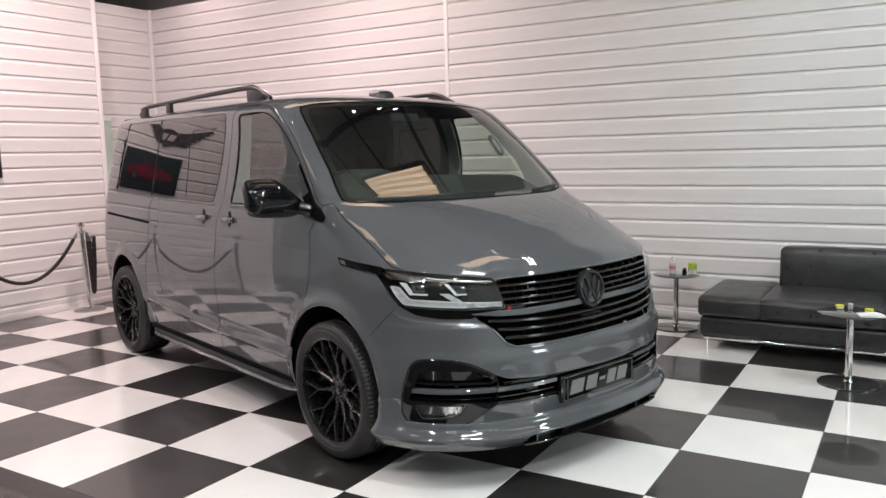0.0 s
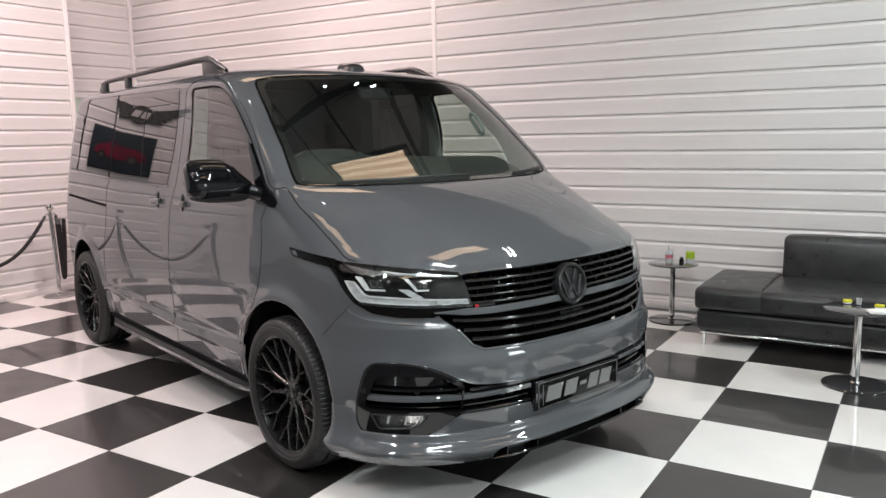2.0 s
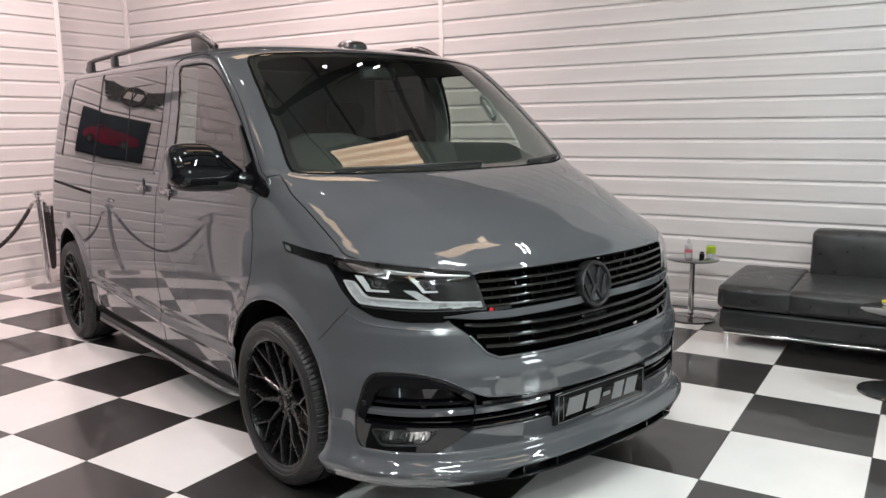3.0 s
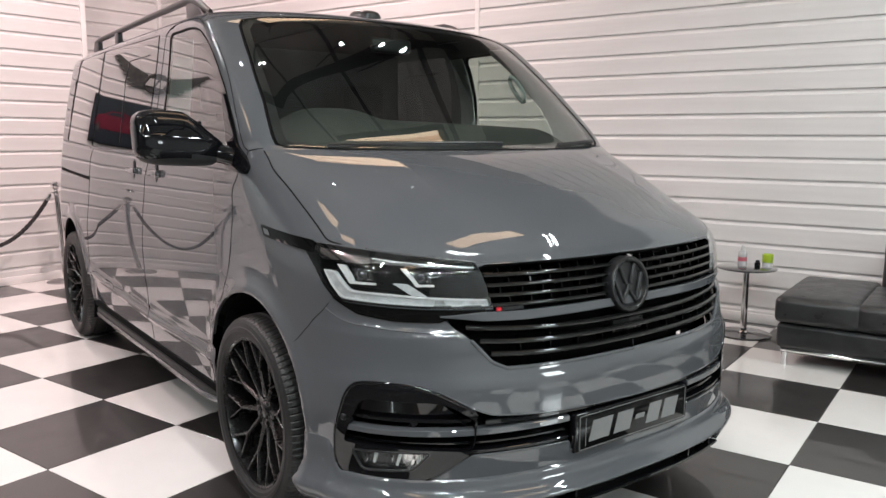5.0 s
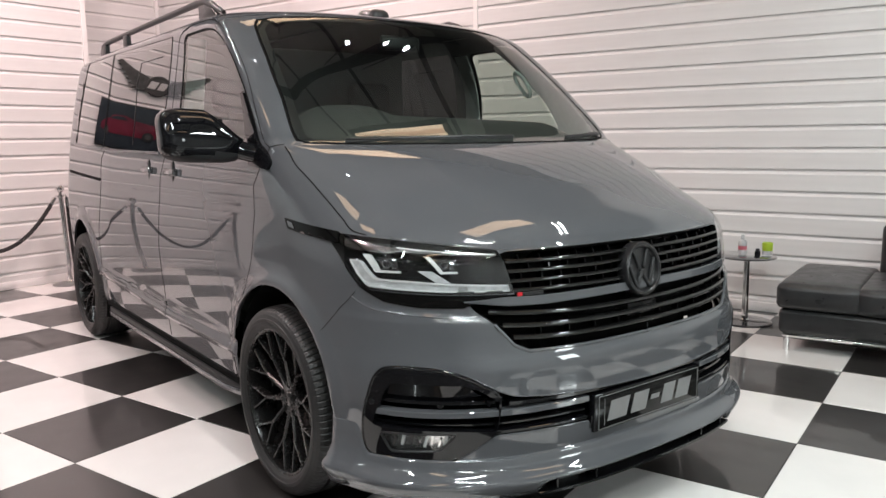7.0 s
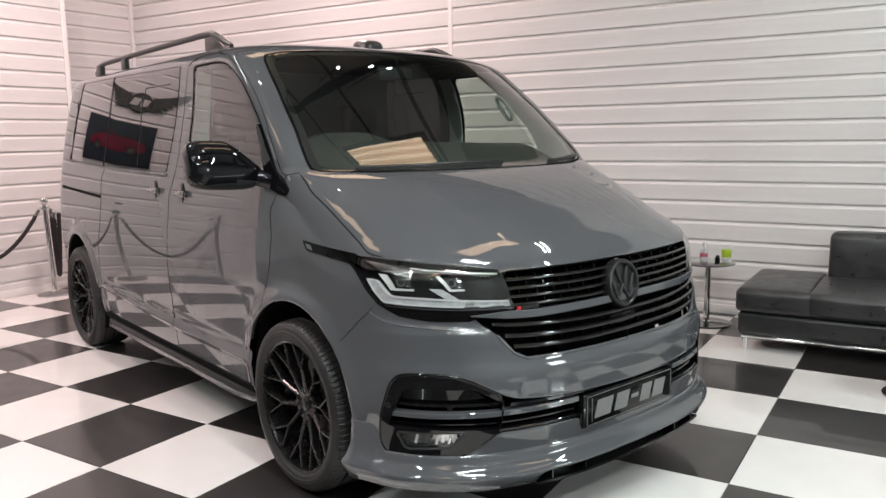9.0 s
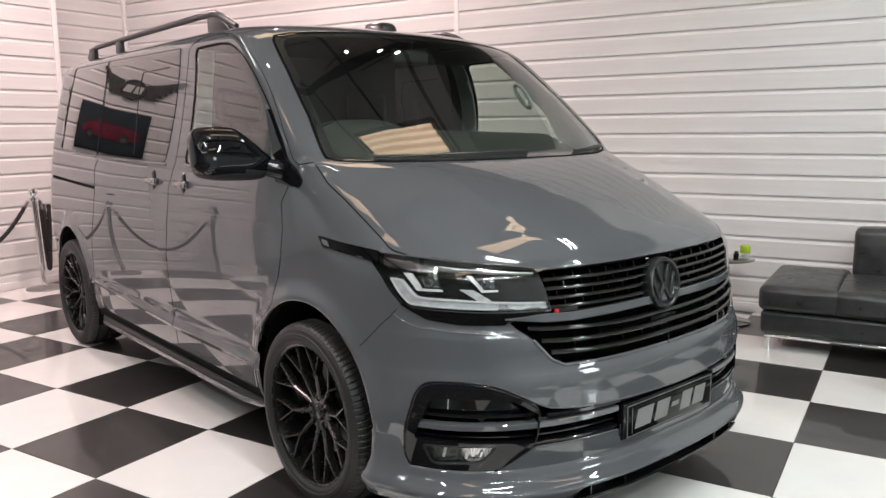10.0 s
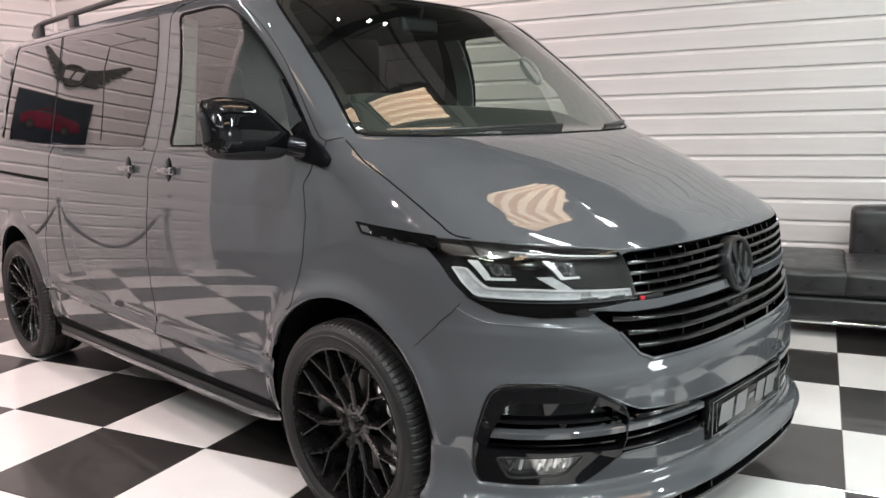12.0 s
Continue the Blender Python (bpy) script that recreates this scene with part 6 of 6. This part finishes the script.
for x in (0.045, LEN / 2, LEN - 0.045):
    for y in (0.055, 0.80):
        bm = bmesh.new()
        cyl(bm, (x, y, 0.0), (x, y, 0.09), 0.018, seg=16)
        part("foot", bm, M["chrome"], sofa, "chrome foot")

# ---------------- side tables ----------------
def side_table(x, y):
    t = thing("side_table", "round dark glass side table with a chrome pole", "side table", pose(x, y, 0), "side tables")
    bm = bmesh.new()
    lathe(bm, [(0.0, 0.464), (0.188, 0.464), (0.192, 0.461), (0.192, 0.457), (0.188, 0.454), (0.0, 0.454)], 56)
    part("tabletop", bm, M["table_glass"], t, "dark glass top")
    bm = bmesh.new()
    lathe(bm, [(0.0, 0.453), (0.05, 0.453), (0.05, 0.447), (0.022, 0.445), (0.022, 0.028), (0.03, 0.020), (0.03, 0.016), (0.0, 0.016)], 24)
    part("pole", bm, M["chrome"], t, "chrome pole")
    bm = bmesh.new()
    lathe(bm, [(0.0, 0.015), (0.176, 0.012), (0.182, 0.007), (0.182, 0.0), (0.0, 0.0)], 56)
    part("base", bm, M["table_glass"], t, "dark round base")
    return t


side_table(-0.735, 3.30)
side_table(0.645, 2.19)
TOP = 0.465

bottle = thing("spray_bottle", "small clear bottle with a pink label on the side table", "bottle", pose(-0.775, 3.33, TOP))
bm = bmesh.new()
lathe(bm, [(0.0, 0.0), (0.026, 0.0), (0.029, 0.004), (0.029, 0.085), (0.022, 0.100), (0.011, 0.106), (0.011, 0.112), (0.0, 0.112)], 24)
part("bottle_body", bm, M["bottle"], bottle)
bm = bmesh.new()
lathe(bm, [(0.0, 0.140), (0.010, 0.138), (0.014, 0.112), (0.0, 0.112)], 18)
part("cap", bm, M["bottle"], bottle, "clear cap")
bm = bmesh.new()
lathe(bm, [(0.0295, 0.035), (0.0295, 0.062)], 24)
part("bottle_label", bm, material("pink_label", (0.5, 0.12, 0.16), rough=0.5, vary=0.2, scale=60), bottle, "pink label")
jar = thing("small_jar", "small black jar on the side table", "jar", pose(-0.672, 3.315, TOP))
bm = bmesh.new()
lathe(bm, [(0.0, 0.0), (0.017, 0.0), (0.019, 0.003), (0.019, 0.034), (0.0, 0.034)], 20)
part("jar_body", bm, M["black_gloss"], jar)
bm = bmesh.new()
lathe(bm, [(0.014, 0.034), (0.014, 0.048), (0.010, 0.052), (0.0, 0.052)], 20)
part("lid", bm, M["black_satin"], jar)
tin = thing("candle_tin", "lime green candle tin with a clear base on the side table", "tin", pose(-0.628, 3.40, TOP))
bm = bmesh.new()
lathe(bm, [(0.0, 0.030), (0.034, 0.030), (0.035, 0.033), (0.035, 0.083), (0.032, 0.085), (0.031, 0.080), (0.0, 0.080)], 28)
part("tin_body", bm, M["green_tin"], tin)
bm = bmesh.new()
lathe(bm, [(0.0, 0.0), (0.032, 0.0), (0.034, 0.004), (0.034, 0.030), (0.0, 0.030)], 28)
part("tin_base", bm, M["bottle"], tin, "clear glass base")


def card_cube(x, y, turn_deg, group=""):
    t = thing("yellow_card_box", "small bright yellow card box on the side table", "card box", pose(x, y, TOP, 0, 0, turn_deg), "yellow boxes")
    bm = bmesh.new()
    box(bm, (-0.022, -0.018, 0.010), (0.022, 0.018, 0.024), 0.002, 1)
    part("box_top", bm, M["yellow"], t)
    bm = bmesh.new()
    box(bm, (-0.019, -0.015, 0.0), (0.019, 0.015, 0.010), 0.001, 1)
    part("box_foot", bm, M["paper"], t)
    return t


card_cube(0.575, 2.285, 20)
card_cube(0.745, 2.215, -25)
bm = bmesh.new()
box(bm, (-0.07, -0.05, 0), (0.07, 0.05, 0.012), 0.003, 1)
cards = thing("paper_stack", "loose stack of white papers on the side table", "papers", pose(0.76, 2.10, TOP, 0, 0, 18))
part("sheet_stack", bm, M["paper"], cards)
bm = bmesh.new()
box(bm, (-0.06, -0.045, 0.0125), (0.06, 0.045, 0.016), 0.001, 1)
bmesh.ops.rotate(bm, cent=(0, 0, 0), matrix=Matrix.Rotation(0.3, 3, "Z"), verts=bm.verts)
part("top_sheet", bm, M["paper"], cards)
cup = thing("small_glass", "small clear glass on the side table", "glass", pose(0.635, 2.285, TOP))
bm = bmesh.new()
lathe(bm, [(0.0, 0.0), (0.013, 0.0), (0.015, 0.003), (0.016, 0.038), (0.0145, 0.038), (0.0135, 0.005), (0.0, 0.005)], 18)
part("glass_body", bm, M["bottle"], cup)


# ---------------- rope barrier ----------------
def stanchion(x, y, lean=0.0):
    t = thing("stanchion", "chrome barrier post with a ball top by the plank wall", "barrier post", pose(x, y, 0, lean), "barrier posts")
    bm = bmesh.new()
    lathe(bm, [(0.0, 0.030), (0.03, 0.029), (0.10, 0.020), (0.148, 0.012), (0.155, 0.006), (0.155, 0.0), (0.0, 0.0)], 40)
    part("base", bm, M["base_steel"], t, "brushed steel dome base")
    bm = bmesh.new()
    lathe(bm, [(0.0, 0.028), (0.030, 0.028), (0.026, 0.036), (0.0225, 0.040), (0.0225, 0.80), (0.032, 0.805), (0.034, 0.815), (0.032, 0.828), (0.018, 0.832), (0.016, 0.846), (0.0, 0.846)], 28)
    part("post", bm, M["chrome"], t, "chrome tube")
    bm = bmesh.new()
    lathe(bm, [(0.0, 0.842), (0.018, 0.846), (0.034, 0.860), (0.040, 0.878), (0.036, 0.898), (0.021, 0.914), (0.0, 0.919)], 28)
    part("ball", bm, M["chrome"], t, "chrome ball")
    for a in (90, 270):
        bm = bmesh.new()
        c, s_ = math.cos(radians(a)), math.sin(radians(a))
        tube(bm, [(0.03 * c, 0.03 * s_, 0.818), (0.048 * c, 0.048 * s_, 0.822), (0.054 * c, 0.054 * s_, 0.806), (0.044 * c, 0.044 * s_, 0.796)], 0.005, 8)
        part("hook", bm, M["chrome"], t)
    return t


def rope(name, p0, p1, sag, label, folds=()):
    t = thing(name, label, "rope", pose(0, 0, 0), "barrier ropes")
    centre = []
    for a, b, drop in ((p0, p1, sag),) + tuple(folds):
        for i in range(91):
            u = i / 90
            p = Vector(a).lerp(Vector(b), u)
            p.z -= drop * (1 - (2 * u - 1) ** 2)
            centre.append(p)
    n = len(centre) - 1
    for k in range(3):
        bm = bmesh.new()
        pts = []
        for i, p in enumerate(centre):
            d = (centre[min(i + 1, n)] - centre[max(i - 1, 0)]).normalized()
            s_ = d.cross(Vector((0.31, 0.2, 1.0))).normalized()
            u_ = s_.cross(d)
            a = i * 0.75 + k * 2 * math.pi / 3
            pts.append(p + 0.0085 * (math.cos(a) * s_ + math.sin(a) * u_))
        tube(bm, pts, 0.0105, 7)
        part("strand", bm, M["rope"], t)
    for p, q in ((centre[0], centre[3]), (centre[-1], centre[-4])):
        bm = bmesh.new()
        cyl(bm, p, q, 0.019, seg=14)
        part("end_cap", bm, M["chrome"], t, "chrome end cap")
    return t


POSTS = [(-6.30, 1.612), (-6.30, 0.36), (-6.30, -0.55)]
for x, y in POSTS:
    stanchion(x, y, 2.2 if y > 1 else 0.0)
rope("barrier_rope", (POSTS[0][0], POSTS[0][1] - 0.086, 0.80), (POSTS[1][0], POSTS[1][1] + 0.055, 0.80), 0.42, "twisted black barrier rope hanging between chrome posts")
rope("barrier_rope", (POSTS[1][0], POSTS[1][1] - 0.055, 0.80), (POSTS[2][0], POSTS[2][1] + 0.055, 0.80), 0.46, "twisted black barrier rope hanging between chrome posts")
hx, hy = POSTS[0][0] + 0.01, POSTS[0][1] + 0.02
rope("loose_rope", (hx, hy, 0.80), (hx + 0.04, hy + 0.05, 0.76), 0.60, "folded black rope hanging loose from a chrome post", [((hx + 0.04, hy + 0.054, 0.755), (hx + 0.03, hy + 0.01, 0.765), 0.40)])

# ---------------- picture and winged sign on the plank wall ----------------
pic = thing("framed_picture", "dark framed picture of a red sports car on the plank wall", "picture", pose(X_LEFT + 0.002, 0.525, 1.635, 0, 0, 90))
pw, ph = 0.415, 0.245
bm = bmesh.new()
box(bm, (-pw, -0.030, -ph), (pw, 0.0, ph), 0.004, 2)
part("frame", bm, M["black_satin"], pic, "black frame")
bm = bmesh.new()
box(bm, (-pw + 0.015, -0.034, -ph + 0.015), (pw - 0.015, -0.028, ph - 0.015))
part("picture_ground", bm, M["picture_dark"], pic)


def flat_shape(name, pts, y, mat, parent, depth=0.003):
    bm = bmesh.new()
    a = [bm.verts.new((x, y, z)) for x, z in pts]
    f = bm.faces.new(a)
    r = bmesh.ops.extrude_face_region(bm, geom=[f])
    bmesh.ops.translate(bm, vec=(0, -depth, 0), verts=[g for g in r["geom"] if isinstance(g, bmesh.types.BMVert)])
    bmesh.ops.recalc_face_normals(bm, faces=bm.faces)
    return part(name, bm, mat, parent, smooth=False)


flat_shape("car_shape", [(-0.36, -0.06), (-0.34, 0.02), (-0.24, 0.06), (-0.10, 0.075), (0.0, 0.115), (0.10, 0.11), (0.17, 0.065), (0.27, 0.045), (0.34, 0.0), (0.345, -0.06), (0.25, -0.085), (-0.25, -0.095)], -0.034, M["picture_red"], pic)
flat_shape("car_window", [(-0.03, 0.068), (0.015, 0.10), (0.09, 0.097), (0.14, 0.064)], -0.0375, M["picture_dark"], pic)
for cx in (-0.225, 0.235):
    flat_shape("car_wheel", [(cx + 0.052 * math.cos(a), -0.075 + 0.05 * math.sin(a)) for a in np.linspace(0, 2 * math.pi, 20, endpoint=False)], -0.0375, M["black_satin"], pic)
    flat_shape("car_hub", [(cx + 0.03 * math.cos(a), -0.075 + 0.03 * math.sin(a)) for a in np.linspace(0, 2 * math.pi, 16, endpoint=False)], -0.041, M["sign_metal"], pic)

sign = thing("winged_sign", "dark pewter winged sign with a round centre on the plank wall", "wall sign", pose(X_LEFT + 0.002, 0.335, 2.13, 0, 0, 90))
bm = bmesh.new()
lathe(bm, [(0.0, 0.030), (0.085, 0.030), (0.09, 0.036), (0.108, 0.036), (0.114, 0.028), (0.114, 0.0), (0.0, 0.0)], 40, Matrix.Rotation(radians(90), 4, "X"))
part("sign_disc", bm, M["sign_metal"], sign)
for sg in (-1, 1):
    for k in range(7):
        z0 = 0.066 - 0.021 * k
        reach = 0.45 - 0.036 * k
        rise = 0.12 - 0.022 * k
        pts = [(sg * 0.10, z0 + 0.011), (sg * 0.10, z0 - 0.011), (sg * reach * 0.6, z0 - 0.012 + rise * 0.35), (sg * reach, z0 + rise), (sg * (reach - 0.03), z0 + 0.028 + rise), (sg * reach * 0.55, z0 + 0.016 + rise * 0.38)]
        flat_shape("feather", pts if sg < 0 else pts[::-1], -0.004 - 0.0015 * k, M["sign_metal"], sign, 0.014)
for x0, x1, z0, z1 in ((-0.078, -0.010, -0.042, 0.042), (0.008, 0.082, -0.042, 0.042)):
    bm = bmesh.new()
    box(bm, (x0, -0.040, z0), (x1, -0.030, z1), 0.002, 1)
    for v in bm.verts:
        v.co.x -= 0.25 * v.co.z
    part("sign_bar", bm, M["sign_pale"], sign, "pale raised bar")

# pale strip curtain in the doorway of the recess
curtain = thing("strip_curtain", "pale green translucent strip curtain in the recess doorway", "curtain", pose(X_RECESS + 0.03, 2.57, 0, 0, 0, 90))
bm = bmesh.new()
box(bm, (-0.60, -0.05, 2.02), (0.40, -0.002, 2.08), 0.004, 1)
part("curtain_rail", bm, M["white_plastic"], curtain, "white rail")
for k in range(7):
    bm = bmesh.new()
    x = -0.58 + 0.14 * k
    box(bm, (x, -0.03 - 0.008 * (k % 2), 0.02), (x + 0.15, -0.026 - 0.008 * (k % 2), 2.03), 0.001, 1)
    part("strip", bm, M["curtain"], curtain)

# ---------------- floor, last ----------------
floor = tagged(new("floor"), "black and white checkered gloss tile floor", "floor", kind="structure")
bm = bmesh.new()
box(bm, (-9.2, -8.2, -0.12), (5.45, 4.05, -0.003))
part("floor_bed", bm, M["grout"], floor, smooth=False)
bm = bmesh.new()
box(bm, (-9.0, -8.0, -0.003), (5.25, -1.335, -0.001))
part("bare_floor", bm, M["bare_floor"], floor, "dark plain floor beyond the tiles", smooth=False)
for i in range(-13, 9):
    bm = bmesh.new()
    a = [bm.verts.new(p) for p in ((0.002, -1.203, -0.002), (0.002, -1.203, 0.001), (0.002, -1.235, 0.0005), (0.002, -1.33, -0.0008))]
    b = [bm.verts.new((v.co.x + TILE - 0.004, v.co.y, v.co.z)) for v in a]
    for k in range(3):
        bm.faces.new((a[k], a[k + 1], b[k + 1], b[k]))
    bmesh.ops.recalc_face_normals(bm, faces=bm.faces)
    if sum(f.normal.z for f in bm.faces) < 0:
        bmesh.ops.reverse_faces(bm, faces=bm.faces)
    bmesh.ops.translate(bm, vec=(i * TILE, 0, 0), verts=bm.verts)
    part("edge_ramp", bm, M["ramp"], floor, "black ramped edge of the tiles", smooth=False)
g, e = 0.0012, 0.0018
lo, hi = g, TILE - g
vt = [(lo, lo, -0.003), (hi, lo, -0.003), (hi, hi, -0.003), (lo, hi, -0.003), (lo, lo, -e), (hi, lo, -e), (hi, hi, -e), (lo, hi, -e),
      (lo + e, lo + e, 0), (hi - e, lo + e, 0), (hi - e, hi - e, 0), (lo + e, hi - e, 0)]
ft = [(8, 9, 10, 11), (4, 5, 9, 8), (5, 6, 10, 9), (6, 7, 11, 10), (7, 4, 8, 11), (0, 1, 5, 4), (1, 2, 6, 5), (2, 3, 7, 6), (3, 0, 4, 7)]
tiles = [mesh_of("floor_tile", vt, ft, M["tile_black"]), mesh_of("floor_tile", vt, ft, M["tile_white"])]
for i in range(-13, 9):
    for j in range(-2, 7):
        t = new("floor_tile", tiles[(i + j) % 2])
        t.parent = floor
        t.matrix_basis = Matrix.Translation((i * TILE, j * TILE, 0))
